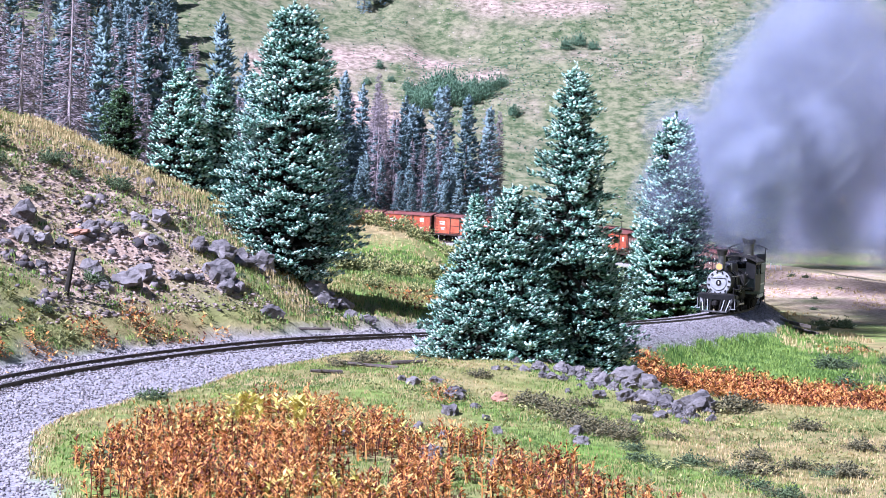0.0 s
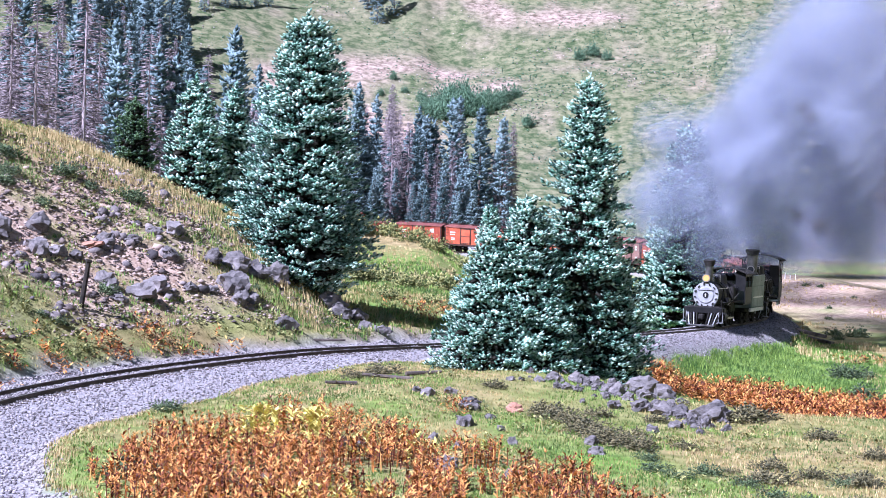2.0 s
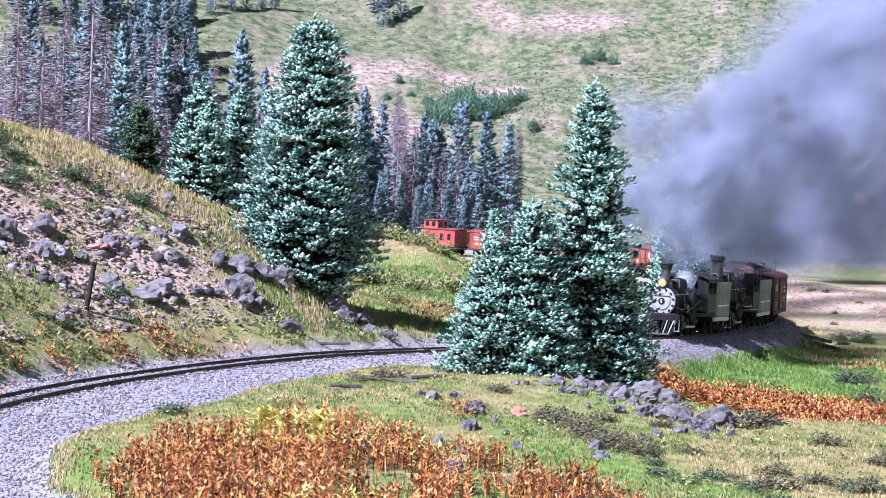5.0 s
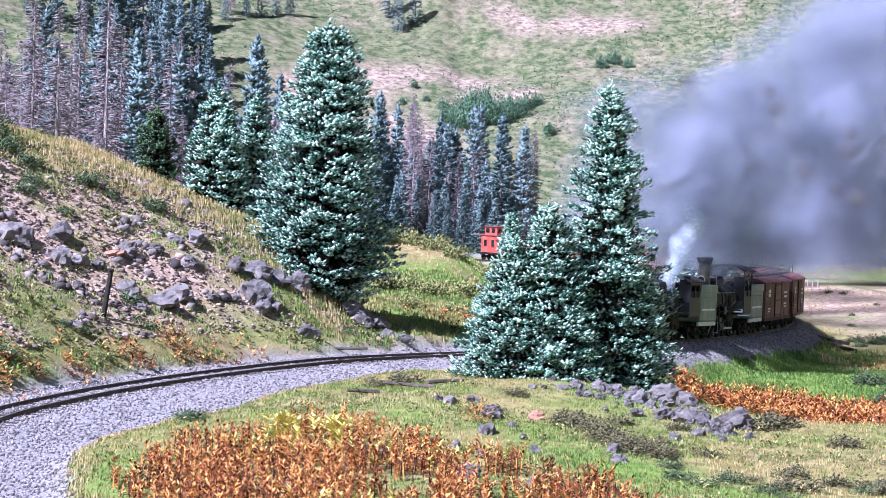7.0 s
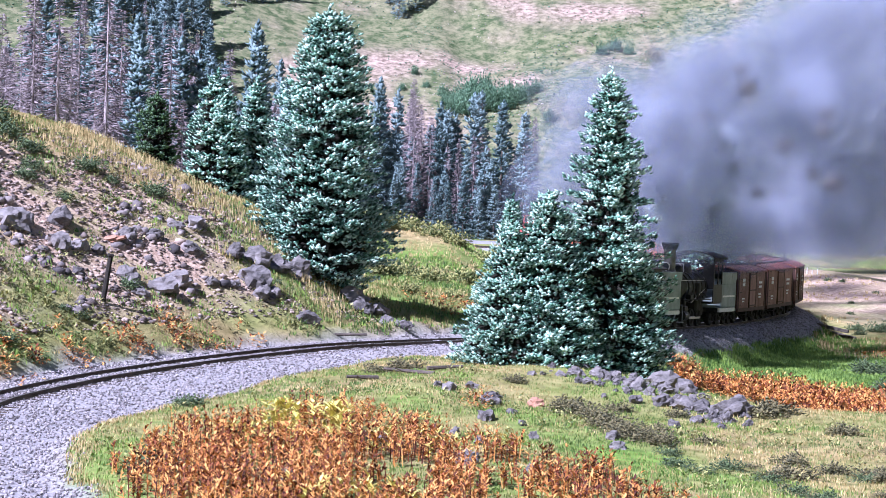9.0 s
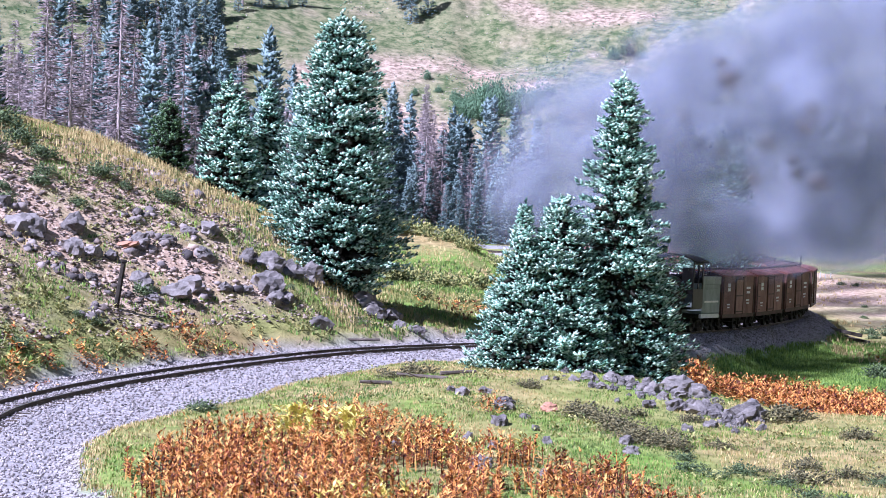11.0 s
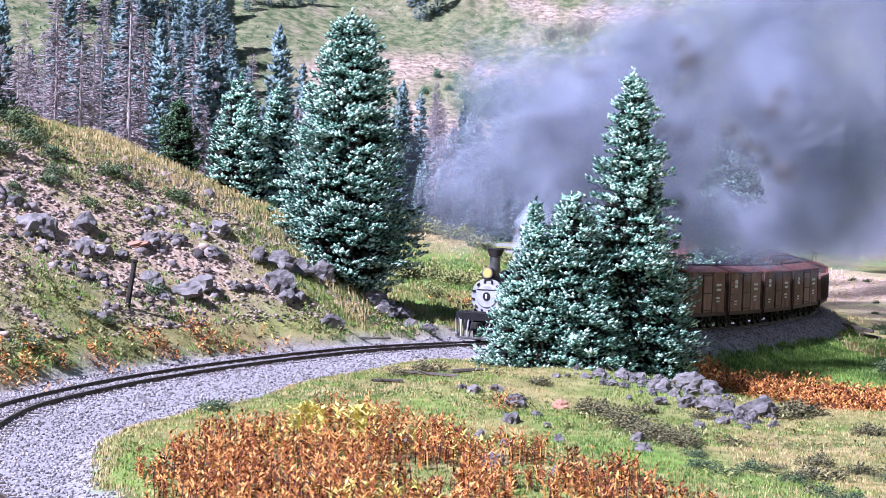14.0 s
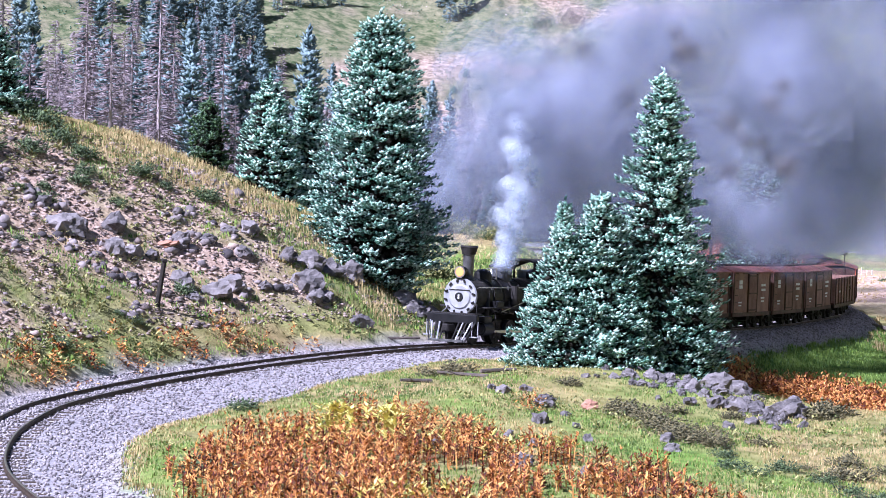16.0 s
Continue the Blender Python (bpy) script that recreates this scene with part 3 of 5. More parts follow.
def build_near_trees():
    spruce(-4.1, 92.0, 11.2, 2.7, 21, "large dense blue spruce on the edge of the cut bank", 2.3, 0.27, gap=.31, belly=0.5, ragged=0.22, lean=0.012)
    spruce(6.1, 74.5, 10.35, 2.0, 22, "tall ragged blue spruce with an open top", 2.5, 0.23, belly=0.66, ragged=0.52, gap=0.29)
    spruce(4.1, 73.0, 5.9, 2.2, 23, "broad young blue spruce growing against a taller one", 2.6, 0.22, belly=0.7, gap=0.25)
    spruce(2.9, 72.4, 5.65, 1.95, 24, "slim pointed young blue spruce beside the track", 2.6, 0.20, belly=1.2, gap=0.24)
    spruce(7.1, 74.2, 4.6, 1.25, 29, "low spruce thicket at the foot of a tall tree", 2.3, 0.24, belly=0.5, gap=0.27)
    spruce(18.8, 148.0, 14.2, 3.0, 25, "full blue spruce standing inside the railway loop", 1.9, 0.42, belly=0.55, ragged=0.2, gap=.42)
    spruce(-10.8, 118.0, 8.0, 2.3, 26, "blue spruce behind the crest of the slope", 2.0, 0.34, belly=0.6, gap=.4)
    spruce(-9.0, 121.0, 8.8, 1.9, 27, "blue spruce behind the crest of the slope", 2.0, 0.34, belly=0.7, gap=.4)
    spruce(-11.9, 100.5, 3.3, 1.05, 28, "small dark green fir on the grassy crest", 2.2, 0.24, M_needle_deep, belly=0.6, ragged=0.35, gap=.3)
    spruce(17.6, 151.0, 7.5, 2.2, 30, "blue spruce standing inside the railway loop", 1.9, 0.42, belly=0.65, gap=.45)


build_near_trees()
spruce(-19.0, 89.0, 3.4, 1.3, 31, "small blue spruce at the shoulder of the slope", 2.0, 0.26, belly=0.6, gap=.3)


def dead_crown(h, r, seed, n):
    """Bare grey boughs, thin tapered spars round the trunk."""
    rng = np.random.RandomState(seed)
    f = rng.uniform(0.12, 0.97, n)
    phi = rng.uniform(0, 6.283, n)
    ln = r * (1 - f) ** 0.7 * rng.uniform(0.5, 1.1, n) + 0.25
    d = np.stack([np.cos(phi), np.sin(phi), rng.uniform(-0.45, 0.15, n)], 1)
    a = frames_of(d) * np.stack([ln, np.full(n, 0.075), np.full(n, 0.075)], 1)[:, :, None]
    return many("bare_crown", OCTA, np.stack([0 * f, 0 * f, f * h], 1) + d * (ln * 0.45)[:, None], a)


def build_forest():
    rnd = random.Random(8)
    live, dead = [], []
    for k in range(4):
        h, r = (17, 19, 15, 21)[k], (2.9, 2.6, 3.0, 3.2)[k]
        t = tagged(new("spruce_tree"), "blue-green spruce tinted with distance haze in the forest below the mountain", "tree", "forest spruces")
        part("trunk", trunk_mesh(h * 0.93, 0.25), M_bark, t)
        link_mesh("crown", spruce_crown("crown", h, r, 40 + k, 0.6, 0.95, belly=0.85, ragged=0.3, gap=0.95), M_needle_haze, t)
        live.append(t)
    for k in range(3):
        h = (18, 15, 20)[k]
        t = tagged(new("dead_spruce"), "dead grey spruce with bare boughs", "tree", "dead forest spruces")
        part("trunk", trunk_mesh(h * 0.96, 0.19), M_deadwood, t)
        link_mesh("bare_crown", dead_crown(h, 2.5, 60 + k, 520), M_deadwood, t)
        dead.append(t)
    spots = []

    def row(x0, x1, y0, y1, n, p_dead, sc0, sc1):
        for _ in range(n):
            spots.append((rnd.uniform(x0, x1), rnd.uniform(y0, y1), rnd.random() < p_dead, rnd.uniform(sc0, sc1)))

    row(-40, -17, 135, 190, 95, 0.92, 0.62, 0.95)
    row(-38, -14, 200, 300, 64, 0.3, 0.7, 1.0)
    row(-75, -30, 215, 330, 46, 0.6, 0.8, 1.1)
    row(-46, -22, 300, 395, 30, 0.15, 0.7, 1.0)
    row(-26, 19, 372, 412, 110, 0.5, 0.75, 1.25)
    row(-22, 12, 364, 374, 26, 0.2, 0.35, 0.7)
    row(-70, -42, 395, 500, 46, 0.1, 0.7, 1.0)
    row(-66, -45, 300, 470, 70, 0.2, 0.7, 1.0)
    row(-85, -52, 470, 600, 40, 0.1, 0.7, 1.0)
    for q in ((-6.7, 511), (-3, 514), (-9, 516), (-40, 498), (-37, 501), (-34, 505), (-31, 507), (-44, 492), (-47, 486), (-50, 478)):
        spots.append((*q, False, .62 if -10 < q[0] < 0 else .42))
    used = set()
    for x, y, is_dead, sc in spots:
        pool = dead if is_dead else live
        k = rnd.randrange(len(pool))
        m = Matrix.Translation(stand(x, y, 0.3)) @ Matrix.Rotation(rnd.uniform(0, 6.28), 4, "Z")
        src = pool[k]
        if (is_dead, k) not in used:
            used.add((is_dead, k))
            src.matrix_basis = m
            src.scale = (sc, sc, sc)
        else:
            c = copy_thing(src, m)
            c.scale = (sc * rnd.uniform(.9, 1.1), sc * rnd.uniform(.9, 1.1), sc)


build_forest()


# ---- rolling stock ----
def wheelset(parent, x, r, gauge=0.914, spokes=False):
    """Two flanged wheels on an axle, which turn together about the y axis."""
    bm = bmesh.new()
    for s in (-1, 1):
        y = s * (gauge / 2 + 0.03)
        rod(bm, (0, y - .055, 0), (0, y + .055, 0), r, r, 20)
        rod(bm, (0, y - s * .055, 0), (0, y - s * .085, 0), r + .03, r + .03, 20)
        rod(bm, (0, y + s * .05, 0), (0, y + s * .09, 0), r * .3, r * .25, 12)
        if spokes:
            for k in range(8):
                a = k * math.pi / 4
                rod(bm, (0, y + s * .065, 0), (r * .82 * math.cos(a), y + s * .065, r * .82 * math.sin(a)), .035, .025, 5)
            box(bm, r * .45, y + s * .08, 0, .22, .05, .16, .01)
    rod(bm, (0, -gauge / 2, 0), (0, gauge / 2, 0), .06, .06, 8)
    ob = part("driving_wheelset" if spokes else "wheelset", bm, M_black_dull, parent)
    ob.matrix_basis = pose(x, 0, r)
    ob["radius"] = r
    return ob


WHEELS = []


def truck(parent, x):
    """A swing-motion truck: side frames, bolster, springs, with two wheelsets."""
    bm = bmesh.new()
    for s in (-1, 1):
        y = s * 0.66
        rod(bm, (x - .72, y, .36), (x - .3, y, .56), .035, .035, 6)
        rod(bm, (x + .72, y, .36), (x + .3, y, .56), .035, .035, 6)
        rod(bm, (x - .72, y, .36), (x - .25, y, .22), .03, .03, 6)
        rod(bm, (x + .72, y, .36), (x + .25, y, .22), .03, .03, 6)
        box(bm, x, y, .57, .66, .09, .06, .01)
        box(bm, x, y, .22, .55, .09, .05, .01)
        for q in (-.72, .72):
            box(bm, x + q, y, .35, .18, .12, .18, .02)
        for q in (-.1, .1):
            rod(bm, (x + q, y, .24), (x + q, y, .5), .05, .05, 8)
    box(bm, x, 0, .48, .28, 1.4, .16, .02)
    part("truck_frame", bm, M_black_dull, parent)
    for q in (-.68, .68):
        WHEELS.append(wheelset(parent, x + q, 0.33))


def coupler(bm, x, dirn):
    box(bm, x, 0, .66, .35, .16, .18, .02)
    box(bm, x + dirn * .22, 0, .66, .16, .26, .26, .04)


def lettering(parent, rows, side, z_mid, y):
    """Plain pale bars where the side's small stencils are."""
    for (x, z, w, h) in rows:
        bm = box(bmesh.new(), x, side * y, z_mid + z, w, .012, h)
        part("stencil_bar", bm, M_paint_white, parent)


CAR_LEN = 6.75


def boxcar(label, boards, roof, seed, high=3.18):
    rnd = random.Random(seed)
    car = tagged(new("boxcar"), label, "boxcar", "goods cars of the train")
    hl, w, floor = CAR_LEN / 2, 1.13, 0.86
    side_h = high - 0.28 - floor
    bm = box(bmesh.new(), 0, 0, floor + side_h / 2, CAR_LEN - .04, 2 * w - .06, side_h, .02)
    part("body", bm, M_iron_red, car)
    for s in (-1, 1):
        n = 34
        step = (CAR_LEN - .02) / n
        bm = bmesh.new()
        for k in range(n):
            x = -hl + step * (k + .5)
            box(bm, x, s * (w - .012 + rnd.uniform(-.004, .004)), floor + side_h / 2, step - .018, .05, side_h - .02)
        tagged(part("side_planking", bm, boards, car), kind="stuff")
        door = part("door", box(bmesh.new(), 0, s * (w + .055), floor + side_h * .47, 1.36, .05, side_h * .9, .012), boards, car)
        for z in (floor + .12, floor + side_h * .47, floor + side_h * .9):
            part("door_batten", box(bmesh.new(), 0, s * (w + .082), z, 1.36, .02, .07), M_iron_red, door)
        for x in (-.78, .78):
            part("door_post", box(bmesh.new(), x, s * (w + .05), floor + side_h / 2, .11, .08, side_h, .01), M_iron_red, car)
        bm = rod(bmesh.new(), (-1.0, s * (w + .1), floor + side_h * .96), (1.9, s * (w + .1), floor + side_h * .96), .03, .03, 6)
        part("door_rail", bm, M_iron_red, car)
        bm = box(bmesh.new(), 0, s * (w - .01), floor - .09, CAR_LEN, .10, .20, .01)
        part("side_sill", bm, M_iron_red, car)
        for x in (-hl + .12, hl - .12):
            part("corner_post", box(bmesh.new(), x, s * (w + .025), floor + side_h / 2, .12, .04, side_h), M_iron_red, car)
        bm = bmesh.new()
        x0 = s * (hl - .45)
        for k in range(6):
            rod(bm, (x0 - .2, s * (w + .07), floor + .15 + k * .36), (x0 + .2, s * (w + .07), floor + .15 + k * .36), .016, .016, 5)
        part("ladder", bm, M_black_dull, car)
        lettering(car, [(-2.1, .30, .85, .12), (-2.1, .06, .75, .12), (-2.0, -.35, .65, .09), (-2.0, -.52, .5, .08), (2.05, .45, .55, .2), (2.05, .22, .55, .16), (2.1, -.55, .6, .07), (2.1, -.7, .45, .06)],
                  s, floor + side_h * .52, w + .022)
    bm = bmesh.new()
    ends = []
    for x in (-hl - .06, hl + .06):
        ring = []
        for k in range(9):
            u = -1 + k / 4
            ring.append(bm.verts.new((x, u * (w + .09), high - .28 + .26 * (1 - u * u))))
        for k in range(8, -1, -1):
            u = -1 + k / 4
            ring.append(bm.verts.new((x, u * (w + .09), high - .36 + .24 * (1 - u * u))))
        ends.append(ring)
    m = len(ends[0])
    for k in range(m):
        bm.faces.new((ends[0][k], ends[0][(k + 1) % m], ends[1][(k + 1) % m], ends[1][k]))
    bm.faces.new(ends[0][::-1])
    bm.faces.new(ends[1])
    part("roof", bm, roof, car)
    bm = box(bmesh.new(), 0, 0, high + .05, CAR_LEN + .2, .42, .045, .01)
    for k in range(7):
        box(bm, -3 + k, 0, high + .0, .06, .36, .1)
    part("running_board", bm, M_iron_red, car)
    bm = rod(bmesh.new(), (hl + .1, .42, floor), (hl + .1, .42, high + .55), .022, .022, 6)
    bmesh.ops.create_cone(bm, cap_ends=True, segments=12, radius1=.2, radius2=.2, depth=.05, matrix=Matrix.Translation((hl + .1, .42, high + .55)))
    part("brake_wheel", bm, M_black_dull, car)
    bm = box(bmesh.new(), 0, 0, floor - .12, CAR_LEN - .1, .5, .22, .02)
    for y in (-.7, .7):
        rod(bm, (-2.2, y, floor - .1), (-.9, y, .42), .018, .018, 5)
        rod(bm, (-.9, y, .42), (.9, y, .42), .018, .018, 5)
        rod(bm, (.9, y, .42), (2.2, y, floor - .1), .018, .018, 5)
    coupler(bm, hl + .08, 1)
    coupler(bm, -hl - .08, -1)
    part("underframe", bm, M_black_dull, car)
    truck(car, 2.2)
    truck(car, -2.2)
    return car


def gondola(label, boards, seed):
    car = tagged(new("gondola"), label, "gondola", "goods cars of the train")
    hl, w, floor, top = CAR_LEN / 2, 1.13, 0.86, 2.35
    part("floor", box(bmesh.new(), 0, 0, floor, CAR_LEN, 2 * w, .12, .01), M_iron_red, car)
    for s in (-1, 1):
        bm = bmesh.new()
        for k in range(7):
            box(bm, 0, s * w, floor + .14 + k * .21, CAR_LEN, .06, .195, .006)
        part("side_planking", bm, boards, car)
        for k in range(8):
            part("side_stake", box(bmesh.new(), -hl + .12 + k * (CAR_LEN - .24) / 7, s * (w + .06), floor + .75, .1, .07, 1.55, .01), M_iron_red, car)
        part("end_boards", box(bmesh.new(), s * (hl - .03), 0, floor + .78, .06, 2 * w, 1.46, .01), boards, car)
        part("side_sill", box(bmesh.new(), 0, s * (w - .02), floor - .12, CAR_LEN, .1, .2, .01), M_iron_red, car)
        lettering(car, [(-1.5, .3, .5, .09), (-1.5, .1, .4, .08), (1.8, 0, .5, .1)], s, 1.55, w + .035)
    bm = box(bmesh.new(), 0, 0, floor - .14, CAR_LEN - .1, .5, .2, .02)
    coupler(bm, hl + .08, 1)
    coupler(bm, -hl - .08, -1)
    part("underframe", bm, M_black_dull, car)
    bm = bmesh.new()
    rng = random.Random(seed)
    for _ in range(40):
        ball(bm, rng.uniform(-hl + .3, hl - .3), rng.uniform(-.9, .9), 1.75, rng.uniform(.25, .5), None, .35, 1)
    part("coal_load", bm, M_black_dull, car)
    truck(car, 2.2)
    truck(car, -2.2)
    return car


def caboose():
    car = tagged(new("caboose"), "red wooden caboose with a glazed cupola and end platforms", "caboose")
    w, floor, top = 1.13, .9, 2.75
    part("body", box(bmesh.new(), .2, 0, (floor + top) / 2, 5.0, 2 * w, top - floor, .02), M_caboose, car)
    for s in (-1, 1):
        bm = bmesh.new()
        for k in range(26):
            box(bm, -2.2 + k * .192 + .0, s * (w + .01), (floor + top) / 2, .17, .035, top - floor - .04)
        tagged(part("side_planking", bm, M_caboose, car), kind="stuff")
        for x in (-1.6, -.4, .8, 1.9):
            win = part("window", box(bmesh.new(), x, s * (w + .03), 1.95, .5, .04, .75, .01), M_window_dark, car)
            bm = bmesh.new()
            for q in (-.27, .27):
                box(bm, x + q, s * (w + .05), 1.95, .06, .05, .85)
            for q in (-.41, .41):
                box(bm, x, s * (w + .05), 1.95 + q, .6, .05, .06)
            part("frame", bm, M_caboose, win)
        bm = bmesh.new()
        for q in (-3.1, 2.95):
            for z in (1.2, 1.55, 1.9):
                rod(bm, (q, -w, z), (q, w, z), .02, .02, 5)
            rod(bm, (q, s * w, floor), (q, s * w, top), .03, .03, 6)
        part("platform_railing", bm, M_black_dull, car)
    bm = box(bmesh.new(), 0, 0, top + .07, 6.3, 2 * w + .25, .12, .03)
    box(bm, 0, 0, top + .16, 6.2, 1.3, .08, .03)
    part("roof", bm, M_roof_red, car)
    cup = part("cupola", box(bmesh.new(), -1.0, 0, 3.3, 2.0, 1.9, .95, .02), M_caboose, car)
    part("cupola_roof", box(bmesh.new(), -1.0, 0, 3.82, 2.3, 2.2, .1, .03), M_roof_red, cup)
    for s in (-1, 1):
        for x in (-1.5, -.6):
            part("cupola_window", box(bmesh.new(), x, s * .96, 3.38, .55, .04, .5, .01), M_window_dark, cup)
    for y in (-.5, .5):
        part("cupola_window", box(bmesh.new(), .01, y, 3.38, .04, .55, .5, .01), M_window_dark, cup)
        part("cupola_window", box(bmesh.new(), -2.01, y, 3.38, .04, .55, .5, .01), M_window_dark, cup)
    part("stove_pipe", rod(bmesh.new(), (1.2, .5, top), (1.2, .5, 3.5), .08, .08, 8), M_black_dull, car)
    bm = box(bmesh.new(), 0, 0, floor - .1, 6.3, 2 * w - .1, .2, .02)
    coupler(bm, 3.3, 1)
    coupler(bm, -3.3, -1)
    part("underframe", bm, M_black_dull, car)
    truck(car, 1.9)
    truck(car, -1.9)
    return car


def tender(label):
    car = tagged(new("tender"), label, "tender")
    w = 1.12
    bm = box(bmesh.new(), 0, 0, 1.7, 3.2, 2 * w, 1.55, .06)
    part("tank", bm, M_tender, car)
    for s in (-1, 1):
        bm = bmesh.new()
        box(bm, 0, s * w, 2.62, 3.2, .06, .42, .02)
        part("coal_board", bm, M_tender, car)
        part("stripe", box(bmesh.new(), 0, s * (w + .006), 1.55, 2.5, .012, .09), M_paint_white, car)
        bm = bmesh.new()
        for k in range(14):
            for z in (1.0, 2.2):
                ball(bm, -1.5 + k * .23, s * (w + .005), z, .022, sub=1)
        part("riveting", bm, M_tender, car)
        part("frame_beam", box(bmesh.new(), 0, s * (w - .1), .82, 3.3, .12, .2, .01), M_paint_white, car)
    bm = bmesh.new()
    rng = random.Random(4)
    for _ in range(36):
        ball(bm, rng.uniform(-1.25, 1.25), rng.uniform(-.9, .9), 2.6, rng.uniform(.2, .42), None, .3, 1)
    part("coal", bm, M_black, car)
    bm = box(bmesh.new(), 0, 0, .8, 3.2, 1.4, .2, .02)
    coupler(bm, -1.65, -1)
    part("underframe", bm, M_black_dull, car)
    truck(car, .8)
    truck(car, -.8)
    return car


def arch_roof(x0, x1, w, z_side, z_top, thick=.07):
    bm = bmesh.new()
    ends = []
    for x in (x0, x1):
        ring = [bm.verts.new((x, w * u, z_side + (z_top - z_side) * (1 - u * u))) for u in np.linspace(-1, 1, 11)]
        ring += [bm.verts.new((x, w * u, z_side - thick + (z_top - z_side) * (1 - u * u))) for u in np.linspace(1, -1, 11)]
        ends.append(ring)
    m = len(ends[0])
    for k in range(m):
        bm.faces.new((ends[0][k], ends[0][(k + 1) % m], ends[1][(k + 1) % m], ends[1][k]))
    bm.faces.new(ends[0][::-1])
    bm.faces.new(ends[1])
    return bm


def locomotive(label, front_material, stack_top=3.75, cab_h=3.2, lit=True, bz=1.8, br=0.67, sr=0.2):
    """Forward is +x; the smokebox front stands at x = 3.3."""
    eng = tagged(new("steam_locomotive"), label, "locomotive", "engines of the train")
    part("boiler", rod(bmesh.new(), (-1.6, 0, bz), (2.25, 0, bz), br + .05, br, 28), M_black, eng, smooth=False)
    bm = bmesh.new()
    for x in (-1.3, -.6, .2, 1.0, 1.8):
        rod(bm, (x - .03, 0, bz), (x + .03, 0, bz), br + .065, br + .06, 28)
    part("boiler_banding", bm, M_black_dull, eng)
    part("smokebox", rod(bmesh.new(), (2.2, 0, bz), (3.28, 0, bz), br + .04, br + .04, 28), M_black_dull, eng)
    face = part("smokebox_front", rod(bmesh.new(), (3.27, 0, bz), (3.33, 0, bz), br + .06, br + .03, 28), front_material, eng, "round silver-painted smokebox front")
    part("smokebox_door", rod(bmesh.new(), (3.32, 0, bz), (3.38, 0, bz), br - .17, br - .24, 28), front_material, face)
    bm = bmesh.new()
    for k in range(12):
        a = k * math.pi / 6 + .2
        box(bm, 3.36, (br - .06) * math.cos(a), bz + (br - .06) * math.sin(a), .07, .13, .07, .01, Matrix.Rotation(-a, 4, "X"))
    tagged(part("clamp_ring", bm, M_black_dull, face), kind="stuff")
    part("number_disc", rod(bmesh.new(), (3.37, 0, bz), (3.42, 0, bz), .17, .16, 20), M_black, face)
    part("disc_bar", box(bmesh.new(), 3.425, 0, bz, .012, .07, .16), M_paint_white, face)
    part("hinge_strap", box(bmesh.new(), 3.39, 0, bz + .26, .02, .9, .035), M_black_dull, face)
    # chimney
    bm = rod(bmesh.new(), (2.75, 0, bz + br - .12), (2.75, 0, bz + br + .14), sr + .14, sr + .01, 24)
    rod(bm, (2.75, 0, bz + br + .12), (2.75, 0, stack_top - .28), sr, sr + .02, 24)
    part("smokestack", bm, M_iron_grey, eng)
    bm = rod(bmesh.new(), (2.75, 0, stack_top - .34), (2.75, 0, stack_top - .05), sr + .05, sr + .14, 24, False)
    rod(bm, (2.75, 0, stack_top - .07), (2.75, 0, stack_top), sr + .15, sr + .12, 24, False)
    rod(bm, (2.75, 0, stack_top - .34), (2.75, 0, stack_top - .31), sr + .06, sr + .06, 24)
    part("stack_cap", bm, M_black_dull, eng)
    # headlight on its bracket
    lamp = part("headlight", rod(bmesh.new(), (3.1, 0, bz + br + .27), (3.42, 0, bz + br + .27), .2, .22, 18), M_black, eng)
    part("headlight_bracket", box(bmesh.new(), 3.22, 0, bz + br + .04, .35, .32, .06, .01), M_black, eng)
    if lit:
        part("lens", rod(bmesh.new(), (3.41, 0, bz + br + .27), (3.435, 0, bz + br + .27), .185, .175, 18), M_headlight, lamp, "glowing warm lens")
    else:
        part("lens", rod(bmesh.new(), (3.41, 0, bz + br + .27), (3.435, 0, bz + br + .27), .185, .175, 18), M_window_dark, lamp)
    part("lamp_rim", rod(bmesh.new(), (3.40, 0, bz + br + .27), (3.425, 0, bz + br + .27), .23, .23, 18), M_steel, lamp)
    # domes, bell, whistle
    for x, r, h in ((1.55, .34, br + .12), (.1, .4, br + .22)):
        bm = rod(bmesh.new(), (x, 0, bz + .45), (x, 0, bz + h + .1), r + .05, r, 18)
        ball(bm, x, 0, bz + h + .1, r, r, r * .55, 2)
        part("dome", bm, M_black, eng)
    bm = rod(bmesh.new(), (.85, 0, bz + br + .12), (.85, 0, bz + br + .38), .17, .06, 12)
    for s in (-1, 1):
        rod(bm, (.85, s * .22, bz + br - .1), (.85, s * .2, bz + br + .43), .02, .02, 6)
    rod(bm, (.85, -.22, bz + br + .42), (.85, .22, bz + br + .42), .02, .02, 6)
    part("bell", bm, M_steel, eng)
    bm = rod(bmesh.new(), (-.55, .12, bz + br - .1), (-.55, .12, bz + br + .5), .04, .05, 8)
    rod(bm, (-.55, -.12, bz + br - .1), (-.55, -.12, bz + br + .42), .06, .06, 8)
    part("safety_valve", bm, M_black_dull, eng)
    # running boards, handrails, pipes, air pump
    for s in (-1, 1):
        part("running_board", box(bmesh.new(), .7, s * .86, 1.42, 4.6, .36, .05, .01), M_black_dull, eng)
        bm = rod(bmesh.new(), (-1.5, s * .72, bz + .38), (3.1, s * .72, bz + .38), .018, .018, 6)
        for x in (-1.2, 0, 1.2, 2.4, 3.1):
            rod(bm, (x, s * .58, bz + .34), (x, s * .72, bz + .38), .014, .014, 5)
        part("handrail", bm, M_steel, eng)
        bm = rod(bmesh.new(), (2.2, s * .62, bz + .2), (2.75, s * .88, .9), .09, .09, 8)
